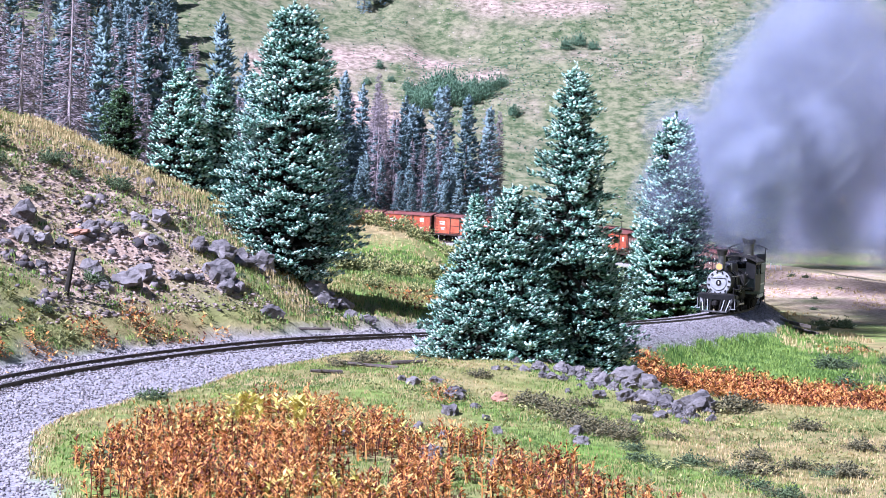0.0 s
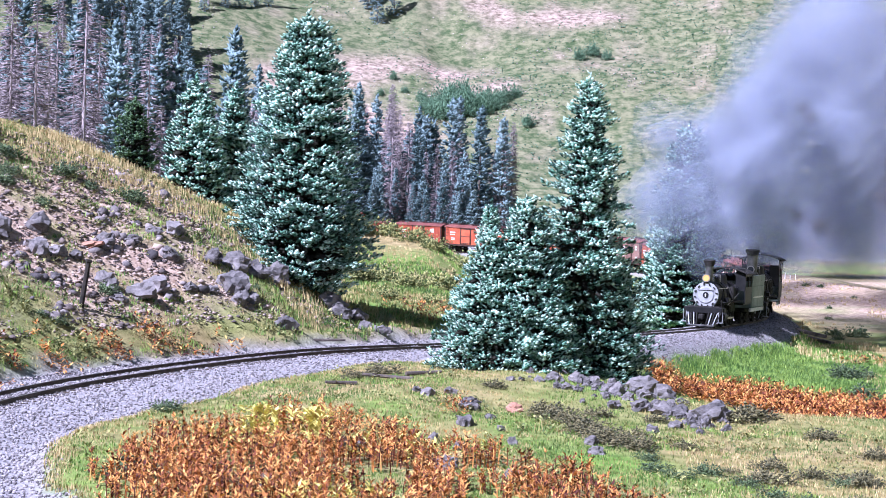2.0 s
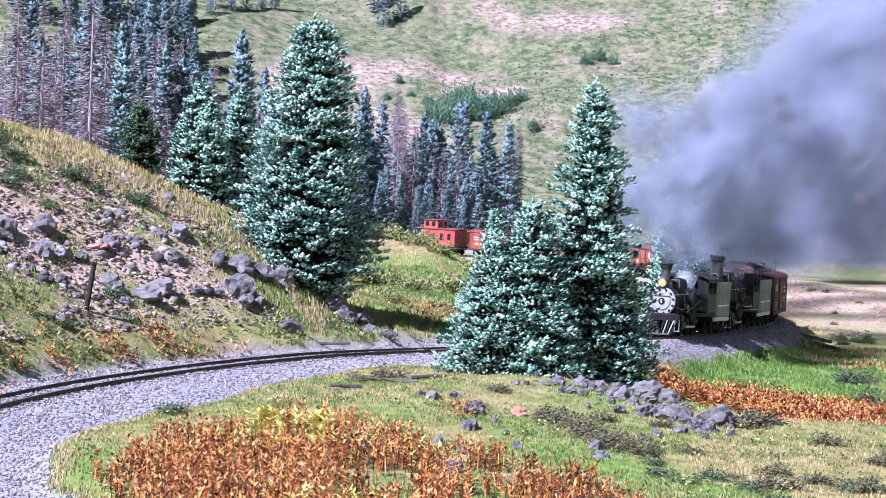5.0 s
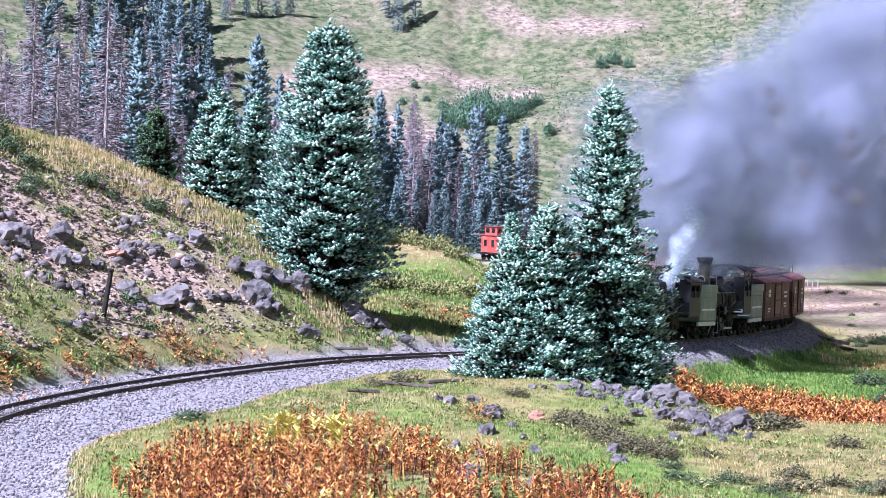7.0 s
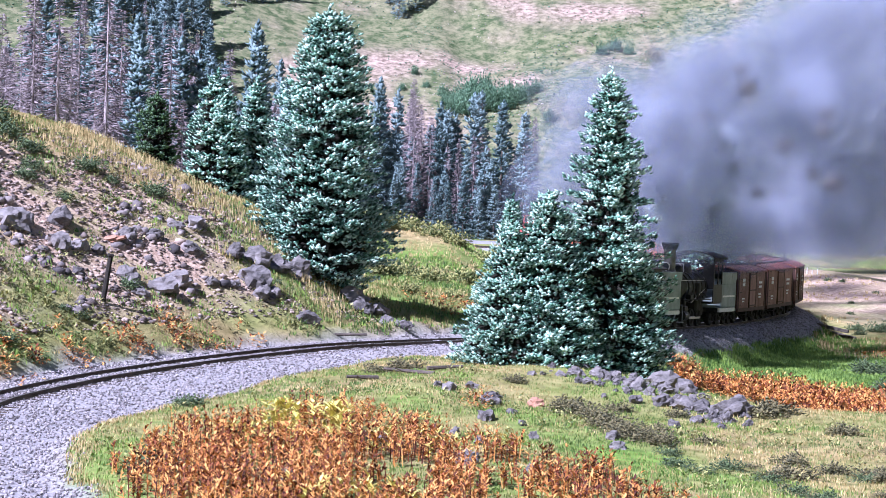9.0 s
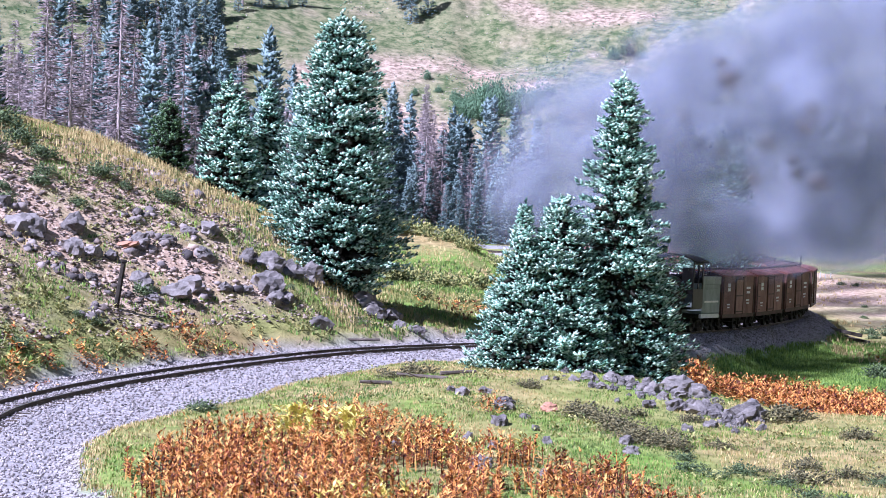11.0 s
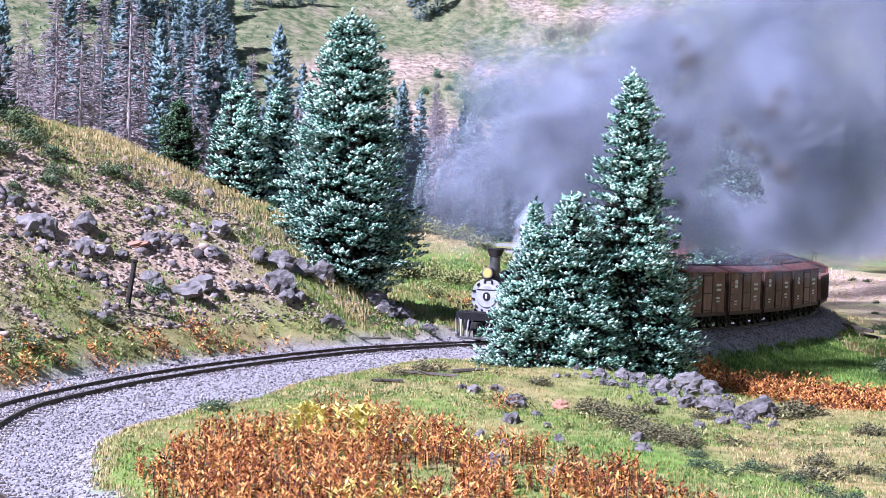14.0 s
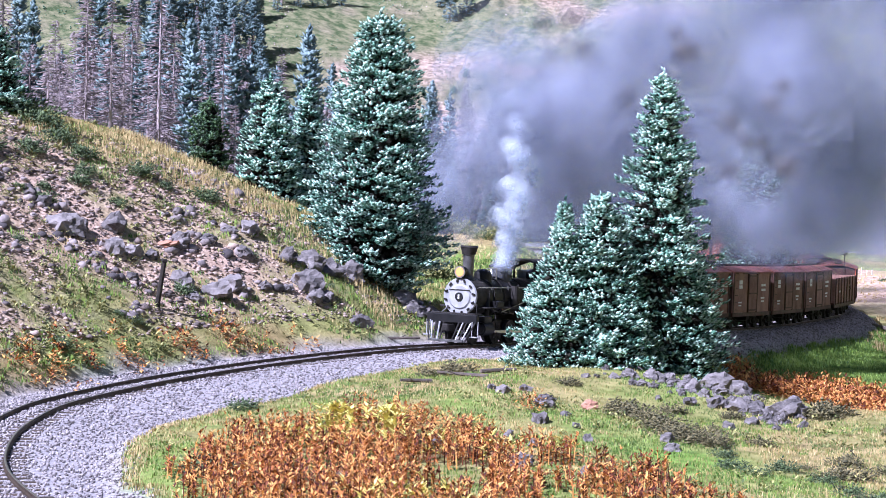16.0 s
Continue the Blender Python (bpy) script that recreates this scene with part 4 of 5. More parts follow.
        rod(bm, (-1.4, s * .68, bz - .1), (1.6, s * .68, bz - .12), .03, .03, 6)
        part("steam_pipe", bm, M_black_dull, eng)
        for x, z0, z1 in ((1.9, -.5, .35), (1.15, -.55, .5), (.55, -.6, .45), (-.3, -.5, .5), (-.9, -.45, .4), (-1.35, -.4, .55)):
            bm = rod(bmesh.new(), (x, s * (br + .05), bz + z0), (x, s * (br * .8 + .06), bz + z1), .028, .028, 6)
            rod(bm, (x, s * (br + .05), bz + z0), (x - .35, s * (br + .05), bz + z0 - .04), .028, .028, 6)
            ball(bm, x, s * (br + .06), bz + z0 + .2, .06, sub=1)
            part("feed_pipe", bm, M_iron_grey, eng)
        part("tool_box", box(bmesh.new(), 1.9, s * .9, 1.55, .55, .26, .22, .02), M_black, eng)
        part("reverse_rod", rod(bmesh.new(), (-1.6, s * .8, bz + .05), (1.5, s * .86, 1.25), .022, .022, 6), M_steel, eng)
        bm = rod(bmesh.new(), (2.45, s * .86, .62), (3.2, s * .86, .62), .25, .25, 18)
        rod(bm, (3.18, s * .86, .62), (3.24, s * .86, .62), .2, .16, 14)
        box(bm, 2.82, s * .84, .98, .6, .36, .26, .03)
        part("cylinder", bm, M_black, eng)
        bm = box(bmesh.new(), .05, s * .62, .46, 2.5, .05, .10, .015)
        box(bm, 1.1, s * .70, .5, 2.1, .05, .09, .015)
        part("side_rod", bm, M_steel, eng)
        bm = rod(bmesh.new(), (.4 if s > 0 else .9, s * .82, 1.5), (.4 if s > 0 else .9, s * .82, 2.25), .15, .15, 12)
        part("air_pump", bm, M_black_dull, eng)
    part("firebox", box(bmesh.new(), -1.2, 0, 1.35, 1.3, 1.15, 1.2, .1), M_black_dull, eng)
    part("frame", box(bmesh.new(), .4, 0, .72, 6.4, .62, .36, .02), M_black_dull, eng)
    # cab with open window and arched roof
    cab_ob = part("cab", box(bmesh.new(), -2.4, 0, 1.22, 1.8, 2.2, .08, .01), M_black, eng)
    for s in (-1, 1):
        part("cab_side", box(bmesh.new(), -2.45, s * 1.14, 1.72, 1.75, .05, .95, .01), M_black, cab_ob)
        for x in (-3.26, -2.5, -1.64):
            part("cab_post", box(bmesh.new(), x, s * 1.14, (2.15 + cab_h - .2) / 2, .13, .05, cab_h - .2 - 2.15, .01), M_black, cab_ob)
        part("cab_lintel", box(bmesh.new(), -2.45, s * 1.14, cab_h - .3, 1.75, .05, .2, .01), M_black, cab_ob)
        part("cab_front_panel", box(bmesh.new(), -1.6, s * .85, 2.6, .05, .55, 1.3, .01), M_black, cab_ob)
    part("cab_roof", arch_roof(-3.75, -1.35, 1.3, cab_h - .22, cab_h + .12), M_black_dull, cab_ob)
    part("backhead", rod(bmesh.new(), (-2.0, 0, 1.85), (-1.62, 0, 1.85), .55, .6, 18), M_black_dull, cab_ob)
    # buffer beam, steps and cowcatcher
    part("buffer_beam", box(bmesh.new(), 3.78, 0, .98, .22, 2.15, .34, .03), M_black, eng)
    part("beam_deck", box(bmesh.new(), 3.5, 0, 1.17, .6, 1.9, .05, .01), M_black_dull, eng)
    pilot = part("pilot_beam", box(bmesh.new(), 4.28, 0, .16, .10, 1.5, .09, .01), M_iron_grey, eng)
    for k in range(13):
        u = -1 + k / 6
        if abs(u) < .2:
            continue
        bm = rod(bmesh.new(), (3.88, u * 1.0, .84), (4.32 - .12 * abs(u), u * .78, .16), .032, .032, 6)
        part("pilot_bar", bm, M_silver if k % 2 else M_black_dull, pilot)
    for s in (-1, 1):
        bm = box(bmesh.new(), 3.85, s * 1.0, .32, .3, .3, .04, .01)
        rod(bm, (3.8, s * 1.1, .9), (3.8, s * 1.1, .32), .02, .02, 5)
        rod(bm, (3.9, s * .9, .9), (3.9, s * .9, .32), .02, .02, 5)
        part("step", bm, M_silver, eng)
        bm = rod(bmesh.new(), (3.8, s * 1.0, 1.15), (3.8, s * 1.0, 1.5), .015, .015, 5)
        ball(bm, 3.8, s * 1.0, 1.52, .06, sub=1)
        part("marker_lamp", bm, M_black_dull, eng)
        bm = rod(bmesh.new(), (3.7, s * .55, 1.2), (3.2, s * .5, 1.45), .022, .022, 5)
        part("smokebox_brace", bm, M_steel, eng)
    bm = bmesh.new()
    box(bm, 4.0, 0, .64, .5, .2, .26, .03)
    box(bm, 4.3, 0, .64, .2, .28, .3, .05)
    part("coupler", bm, M_black_dull, eng)
    for x in (1.35, .1, -1.15):
        WHEELS.append(wheelset(eng, x, .46, spokes=True))
    WHEELS.append(wheelset(eng, 3.05, .33))
    return eng


CONSIST = []      # (vehicle, metres of its middle behind the leading smokebox front, half its truck spacing)


def build_train():
    CONSIST.append((locomotive("black steam locomotive with a silver smokebox front and lit headlight", M_silver), 3.3, 1.6))
    CONSIST.append((tender("grey-green tender heaped with coal"), 8.5, .8))
    CONSIST.append((locomotive("sooty black second steam locomotive with a tall stack", M_black_dull, 4.25, 3.8, False, 2.0, .78, .3), 14.3, 1.6))
    CONSIST.append((tender("grey-green tender coupled ahead of the goods cars"), 19.35, .8))
    brown = boxcar("weathered brown wooden boxcar with a red sheet roof", M_boxcar, M_roof_red, 1)
    red = boxcar("mineral-red wooden boxcar with a sliding door", M_boxcar_red, M_roof_red, 2, 3.05)
    gon = gondola("low brown gondola loaded with coal", M_boxcar, 3)
    order = [brown] * 4 + [gon, red, red, gon, gon] + [red, brown, red, gon, red, red, red, red]
    seen = set()
    x = 21.3 + CAR_LEN / 2
    for kind in order:
        if kind.name in seen:
            ob = copy_thing(kind, Matrix())
            WHEELS.extend(c for c in ob.children if c.name.startswith("wheelset"))
        else:
            ob = kind
            seen.add(kind.name)
        CONSIST.append((ob, x, 2.2))
        x += CAR_LEN + .66
    CONSIST.append((caboose(), x + 1.0, 1.9))


build_train()

FRONT_TIMES = [0, 2, 4, 7, 12.5, 14.5, 16]
FRONT_AT = [103.1, 96.3, 89.1, 79.4, 62.0, 57.0, 53.6]
FRONT_FIT = np.polyfit(FRONT_TIMES, FRONT_AT, 3)


def front(t):
    """How far along the line the leading smokebox front stands at t seconds."""
    return float(np.polyval(FRONT_FIT, t)) - BACK


def on_track(s, half):
    """The pose of a vehicle whose middle stands at s, facing the line's near end."""
    a, b = on_line(s - half), on_line(s + half)
    d = a - b
    yaw = math.degrees(math.atan2(d[1], d[0]))
    tilt = -math.degrees(math.atan2(d[2], math.hypot(d[0], d[1])))
    m = (a + b) / 2
    return pose(m[0], m[1], m[2], 0, tilt, yaw)


def motions():
    for ob, back, half in CONSIST:
        walk(ob, [(t / 2, on_track(front(t / 2) + back, half)) for t in range(33)])
    for w in WHEELS:
        x, r = w.matrix_basis.translation.x, w["radius"]
        walk(w, [(t / 10, pose(x, 0, r, 0, math.degrees((front(0) - front(t / 10)) / r) % 360, 0)) for t in range(0, 161, 2)])
    smoke_motions()


# ---- road, post, rocks, plants ----
def build_road():
    xs = np.linspace(-90, 160, 120)
    y0 = 352 - 0.05 * xs
    rows = []
    for off in (-3.4, 3.4):
        rows.append(np.stack([xs, y0 + off, height(xs, y0) + 0.25], 1))
    low = [r - np.array([0, 0, 1.5]) + np.array([0, s * 1.5, 0]) for r, s in zip(rows, (-1, 1))]
    v = np.concatenate([low[0], rows[0], rows[1], low[1]])
    n = len(xs)
    tris = []
    for a in range(3):
        for k in range(n - 1):
            p, q = a * n + k, (a + 1) * n + k
            tris += [(p, p + 1, q + 1), (p, q + 1, q)]
    tagged(link_mesh("road", tri_mesh("road", v, tris), M_road), "pale mountain road crossing below the forest", "road", kind="structure")


build_road()


def rock_mesh(name, seed):
    bm = bmesh.new()
    noise.seed_set(seed)
    bmesh.ops.create_icosphere(bm, subdivisions=3, radius=.5)
    rng = np.random.RandomState(seed)
    cuts = [(Vector(rng.normal(size=3)).normalized(), rng.uniform(.26, .42)) for _ in range(9)]
    for v in bm.verts:
        for nrm, lim in cuts:
            over = v.co.dot(nrm) - lim
            if over > 0:
                v.co -= nrm * over * .9
        v.co *= 1 + .38 * noise.noise(v.co * 5 + Vector((seed, 0, 0))) + .20 * noise.noise(v.co * 13)
    me = bpy.data.meshes.new(name)
    bm.to_mesh(me)
    bm.free()
    return me


def build_rocks():
    rnd = random.Random(31)
    shapes = [rock_mesh("rock", k) for k in range(6)]

    def rock(x, y, size, label="grey lava boulder half sunk in the grass", mat=M_rock, flat=.8):
        ob = new("rock", shapes[rnd.randrange(6)])
        if not ob.data.materials:
            ob.data.materials.append(M_rock)
        if mat is not M_rock:
            ob.data = ob.data.copy()
            ob.data.materials.clear()
            ob.data.materials.append(mat)
        s = size * 0.95
        ob.matrix_basis = pose(*stand(x, y, -size * flat * .16), rnd.uniform(-20, 20), rnd.uniform(-20, 20), rnd.uniform(0, 360))
        ob.scale = (s * rnd.uniform(.9, 1.3), s * rnd.uniform(.8, 1.1), s * flat)
        tagged(ob, label, "rock", "scattered lava boulders")
        return ob

    # the spill of boulders under the tall spruces
    for k in range(84):
        u = rnd.random()
        rock(4.4 + 4.8 * u + rnd.gauss(0, .45), 70.6 - 7.8 * u + rnd.gauss(0, 1.5), rnd.choice((.16, .2, .25, .3, .35, .42, .55)))
    rock(8.9, 63.6, 1.05, "large grey lava boulder at the edge of the mound")
    rock(8.3, 68.3, .9, "dark lava boulder in the shade of a spruce")
    rock(7.6, 69.6, 1.2, "dark lava boulder in the shade of a spruce")
    rock(9.7, 67.4, .75)
    for x, y, s in ((9.4, 64.6, .6), (8.2, 64.3, .8), (7.7, 64.4, .85), (7.1, 64.6, .7), (6.6, 66.7, .75), (7.7, 61.6, .5), (8.5, 62.2, .5), (6.0, 68.0, .6), (5.6, 68.9, .6)):
        rock(x, y, s)
    # single stones in the meadow
    for x, y, s in ((.9, 63.9, .5), (.6, 64.4, .35), (1.6, 64.5, .45), (2.1, 62.4, .65), (2.2, 63.1, .5), (1.9, 59, .65), (-.9, 54, .5), (1.2, 51, .55), (1.6, 53.8, .5), (5.0, 55.3, .5), (2.8, 58.5, .3),
                    (2.6, 60.2, .35), (5.0, 57.0, .5), (-2.6, 47.6, .55), (1.0, 56.0, .4), (6.9, 60, .4), (8.3, 61.8, .35), (3.0, 56, .4), (2.7, 50.3, .45)):
        rock(x, y, s)
    rock(3.4, 62.4, .55, "rust-coloured stone among the grass", M_rock_red)
    # boulders bedded in the cut slope
    for x, y, s in ((-14.4, 79.3, 1.55), (-14.0, 80.0, .9), (-13.1, 81.8, 1.3), (-12.8, 79.8, 1.2), (-12.2, 80.6, .8), (-10.3, 80.2, 1.25), (-9.2, 80.8, 1.3), (-8.7, 82.1, 1.1), (-8.7, 87.4, 1.0), (-8.6, 85.0, .9),
                    (-6.2, 85.4, 1.7), (-5.9, 84.6, 1.0), (-5.6, 85.2, .8), (-4.1, 84.8, .9), (-7.2, 86.8, 1.0), (-6.4, 87.6, 1.2), (-5.6, 88.4, 1.1), (-4.8, 89.4, 1.2), (-2.7, 91.6, 1.5), (-2.2, 90.8, 1.2), (-1.7, 91.6, 1.1),
                    (-1.2, 90.2, .9), (-.6, 89.5, .7), (-9.8, 79.6, .7), (-11.6, 81.2, .7), (-10.9, 83.4, .8), (-7.7, 83.4, .7), (-6.9, 84.2, .6), (-15.4, 80.6, .8), (-11.9, 78.4, .6), (-10.0, 84.8, .7), (-9.4, 86.3, .7)):
        rock(x, y, s, "dark lava boulder bedded in the cut slope")
    rock(-11.3, 82.7, 1.1, "flat rust-coloured stone on the cut slope", M_rock_red, .3)
    # loose rubble of the cut
    rng = np.random.RandomState(4)
    n = 30000
    x, y = rng.uniform(-22, 0, n), rng.uniform(62, 93, n)
    z, d, side, _, rise, cap = ground_parts(x, y)
    ok = (side > 0) & (rise > .8) & (rise < cap + .2) & (d < 17) & (lumps(x, y, 3.1) + .8 * lumps(x, y, 1.1) > rng.uniform(-.35, .35, n))
    x, y, z = x[ok], y[ok], z[ok]
    size = rng.gamma(1.8, .03, len(x)) + .035
    a = turned(rng, len(x), 1, 1, .5) * size[:, None, None] * 1.9
    tagged(link_mesh("slope_rubble", many("slope_rubble", OCTA, np.stack([x, y, z + .02], 1), a), M_rubble), "broken stones scattered over the cut slope", "rubble", kind="stuff")
    n = 2600
    x, y = rng.uniform(-20, -1, n), rng.uniform(70, 92, n)
    z, d, side, _, rise, cap = ground_parts(x, y)
    ok = (side > 0) & (rise > 1.2) & (rise < cap - .2) & (lumps(x + 8, y, 2.6) + .6 * lumps(x, y, 1.2) > rng.uniform(.05, .45, n))
    x, y, z = x[ok], y[ok], z[ok]
    size = rng.gamma(2.2, .075, len(x)) + .16
    a = turned(rng, len(x), 1, 1, .75) * size[:, None, None] * 1.25
    tagged(link_mesh("slope_stones", many("slope_stones", CHUNK, np.stack([x, y, z + .04], 1), a), M_rock_loose), "grey broken lava stones strewn over the cut slope", "stones", kind="stuff")
    # stones and scree on the mountain
    n = 30000
    b, r = rng.uniform(-.26, .26, n), rng.uniform(415, 540, n)
    x, y = r * np.sin(b), r * np.cos(b)
    ok = .15 + 1.1 * np.exp(-((x - 2) / 26) ** 2 - ((y - 468) / 26) ** 2) + 1.2 * lumps(x, y, 16) + .9 * lumps(x, y, 6) > rng.uniform(.3, 1.6, n)
    x, y = x[ok], y[ok]
    a = turned(rng, len(x), .12, .55, .7)
    tagged(link_mesh("mountain_scree", many("mountain_scree", OCTA, np.stack([x, y, height(x, y) + .1], 1), a), M_scree), "pale scree scattered over the mountain side", "scree", kind="stuff")
    # leaning marker post
    base = stand(-10.8, 77.2)
    bm = rod(bmesh.new(), (0, 0, -.4), (.0, 0, 1.62), .10, .085, 8)
    box(bm, 0, 0, 1.62, .2, .2, .12, .03)
    post = part("marker_post", bm, M_post)
    post.matrix_basis = Matrix.Translation(base) @ pose(0, 0, 0, 0, 8, 20)
    tagged(post, "dark weathered wooden marker post leaning on the slope", "post")


M_scree = surface("pale_scree", (0.24, 0.20, 0.18), (0.55, 0.47, 0.42), 0.5, 0.9, 0.0, island=0.9)
build_rocks()


def clumps(rng, x, y, z, n_blade, tall, wide, spread, shape=BLADE):
    n = len(x)
    k = np.repeat(np.arange(n), n_blade)
    m = len(k)
    phi = rng.uniform(0, 6.283, m)
    h = rng.uniform(.55, 1.2, m) * (tall if np.isscalar(tall) else tall[k])
    c, s = np.cos(phi), np.sin(phi)
    o = np.zeros(m)
    w = wide * rng.uniform(.7, 1.3, m)
    lean = rng.uniform(.25, .9, m) * h
    a = np.stack([np.stack([c * lean, s * lean, o], 1), np.stack([-s * w, c * w, o], 1), np.stack([o, o, h], 1)], 1)
    r = spread * np.sqrt(rng.uniform(0, 1, m))
    p = np.stack([x[k] + r * np.cos(phi * 3), y[k] + r * np.sin(phi * 3), z[k] - .02], 1)
    return p, a


def orange_here(x, y):
    """Where the autumn-coloured plants stand: most of the foreground, and a belt across the hollow."""
    edge = np.interp(x, [-7, -6.5, -6, -4.3, -3, -.9, -.2, 1.1, 2.6, 4.1, 4.6, 5.3, 5.8], [43, 47.5, 50.5, 56, 59.5, 59.5, 55.5, 52, 50.5, 50.5, 47.5, 45.5, 42]) + 6 * lumps(x, y, 2.0)
    left = np.where(y < 52, -7.0 + .20 * (52 - y), -7.0 + .22 * (y - 52)) + 1.6 * lumps(x + 9, y, 1.9)
    fore = (y < edge) & (x > left) & (y > 42) & (lumps(x, y, 2.2) + .7 * lumps(x, y, .9) > -.22 + .34 * ease(y, 53, 60))
    top = np.interp(x, [10.8, 13, 16.4, 19, 24], [105, 105.5, 102, 101, 98]) + 4 * lumps(x, y, 2.4)
    foot = np.interp(x, [10.8, 12.3, 14.3, 15.5, 17], [103, 101, 96, 86, 76])
    belt = (x > 10.6) & (x < 25) & (y < top) & (y > foot) & (lumps(x, y, 3.3) > -.34)
    return fore, belt


def build_plants():
    rng = np.random.RandomState(77)

    def grass(name, label, n, x0, x1, y0, y1, tall, wide, blades, mat, keep=None, spread=.16):
        x, y = rng.uniform(x0, x1, n), rng.uniform(y0, y1, n)
        z, d, side, gravel, rise, cap = ground_parts(x, y)
        ok = (gravel < .45) & (d > 1.7)
        if keep is not None:
            ok &= keep(x, y, d, side, rise, cap)
        x, y, z = x[ok], y[ok], z[ok]
        p, a = clumps(rng, x, y, z, blades, tall, wide, spread)
        tagged(link_mesh(name, many(name, BLADE, p, a), mat), label, "grass", kind="stuff")

    grass("meadow_grass", "dry and green tufts of meadow grass", 20000, -9, 17, 43, 80, .09, .022, 7, M_grass,
          lambda x, y, d, s, r, c: ~(orange_here(x, y)[0] & (rng.uniform(0, 1, len(x)) < .7)))
    grass("green_grass", "fresh green grass patches", 18000, -9, 17, 43, 80, .10, .026, 7, M_grass_green, lambda x, y, d, s, r, c: lumps(x, y, 3.4) + .6 * lumps(x, y, 1.2) - .08 * np.clip(x - 6, 0, 6) + .25 * np.exp(-((x - 3.8) / 2.5) ** 2 - ((y - 57) / 6) ** 2) + .3 * np.exp(-((x + 6.6) / 1.2) ** 2 - ((y - 49) / 4) ** 2) > .0)
    grass("verge_straw", "dry straw along the edge of the ballast", 40000, -12, 8, 43, 80, .13, .02, 6, M_straw, lambda x, y, d, s, r, c: (s < 0) & (ground_parts(x, y)[3] > .01) & (lumps(x, y, 1.8) > -.25))
    grass("mound_straw", "bleached dry grass on the mound", 5500, -9, 17, 43, 80, .12, .024, 7, M_straw, lambda x, y, d, s, r, c: (lumps(x + 7, y, 3.0) + .6 * lumps(x, y, 1.3) + .07 * np.clip(x - 5, 0, 8) > .14) & ~orange_here(x, y)[0])
    grass("slope_grass", "thin dry grass on the cut slope", 15000, -24, 1, 60, 97, .11, .03, 6, M_grass,
          lambda x, y, d, s, r, c: (s > 0) & ((lumps(x, y, 3.1) + .8 * lumps(x, y, 1.1) < -.02) | (r > c - .2)))
    grass("slope_green", "green weeds at the foot of the slope", 8000, -24, 3, 60, 97, .16, .045, 6, M_grass_green,
          lambda x, y, d, s, r, c: (s > 0) & ((r < 1.6) | (lumps(x, y, 4) > .12)) & (lumps(x + 4, y, 2.2) > -.1))
    grass("crest_straw", "tall pale straw along the crest of the slope", 7000, -22, -3, 76, 97, .30, .022, 6, M_straw, lambda x, y, d, s, r, c: (r > c - 1.0) & (s > 0) & (lumps(x, y, 2.5) > -.25) & ((x > -15) | (lumps(x, y, 4) > .1)), .25)
    grass("hollow_grass", "long green grass on the embankment", 22000, 10, 28, 98, 140, .2, .05, 6, M_grass_green, lambda x, y, d, s, r, c: (s < 0) & ~orange_here(x, y)[1] & (lumps(x, y, 6) + .5 * lumps(x, y, 2) > -.42))
    grass("hollow_straw", "dry grass in the hollow", 7000, 8, 30, 70, 180, .3, .05, 6, M_straw, lambda x, y, d, s, r, c: (lumps(x, y, 6) < .05) & ((y < 98) | (x > 23)))
    grass("knoll_straw", "thin bleached grass on the dry knoll", 3000, 29, 60, 165, 250, .22, .06, 5, M_straw, lambda x, y, d, s, r, c: lumps(x, y, 5) > 0)
    grass("saddle_grass", "mixed grass on the saddle beyond the track", 12000, -8, 14, 86, 150, .22, .045, 6, M_grass)
    grass("saddle_green", "green grass on the far hump", 12000, -14, 20, 120, 232, .28, .06, 6, M_grass_green, lambda x, y, d, s, r, c: lumps(x, y, 9) > -.12)
    grass("saddle_straw", "dry grass on the far hump", 6000, -16, 22, 110, 232, .28, .05, 6, M_straw, lambda x, y, d, s, r, c: lumps(x, y, 9) < .02)

    def leafy(name, label, x, y, n_leaf, tall, ln, wd, mat, cat="plants"):
        z = height(x, y)
        k = np.repeat(np.arange(len(x)), n_leaf)
        m = len(k)
        phi = rng.uniform(0, 6.283, m)
        up = rng.uniform(.1, 1, m)
        h = (tall * rng.uniform(.6, 1.25, len(x)))[k]
        d = np.stack([np.cos(phi), np.sin(phi), rng.uniform(-.3, 1.1, m)], 1)
        sz = rng.uniform(.6, 1.25, m)
        a = frames_of(d) * np.stack([ln * sz, wd * sz, ln * .5 * sz], 1)[:, :, None]
        p = np.stack([x[k], y[k], z[k] + up * h], 1) + rng.normal(0, .05, (m, 3)) * [1, 1, .3] + d * .03
        tagged(link_mesh(name, many(name, LEAF, p, a), mat), label, cat, kind="stuff")

    def lilies(name, label, x, y, n_leaf, tall, ln, wd, mat):
        """Upright stalks, each ringed by long leaves that stand out and up from it and hang at the tip."""
        z = height(x, y)
        k = np.repeat(np.arange(len(x)), n_leaf)
        m = len(k)
        h = (tall * rng.uniform(.55, 1.2, len(x)))
        tip = rng.normal(0, .09, (len(x), 2))
        up = rng.uniform(.12, 1, m)
        phi = rng.uniform(0, 6.283, m)
        d = np.stack([np.cos(phi), np.sin(phi), rng.uniform(-.35, .5, m) + .9 * up], 1)
        sz = rng.uniform(.6, 1.2, m) * (1.15 - .35 * up)
        a = frames_of(d) * np.stack([ln * sz, wd * sz, ln * .6 * sz], 1)[:, :, None]
        p = np.stack([x[k] + tip[k, 0] * up, y[k] + tip[k, 1] * up, z[k] + up * h[k]], 1)
        tagged(link_mesh(name, many(name, LEAF, p, a), mat), label, "plants", kind="stuff")
        o = np.zeros(len(x))
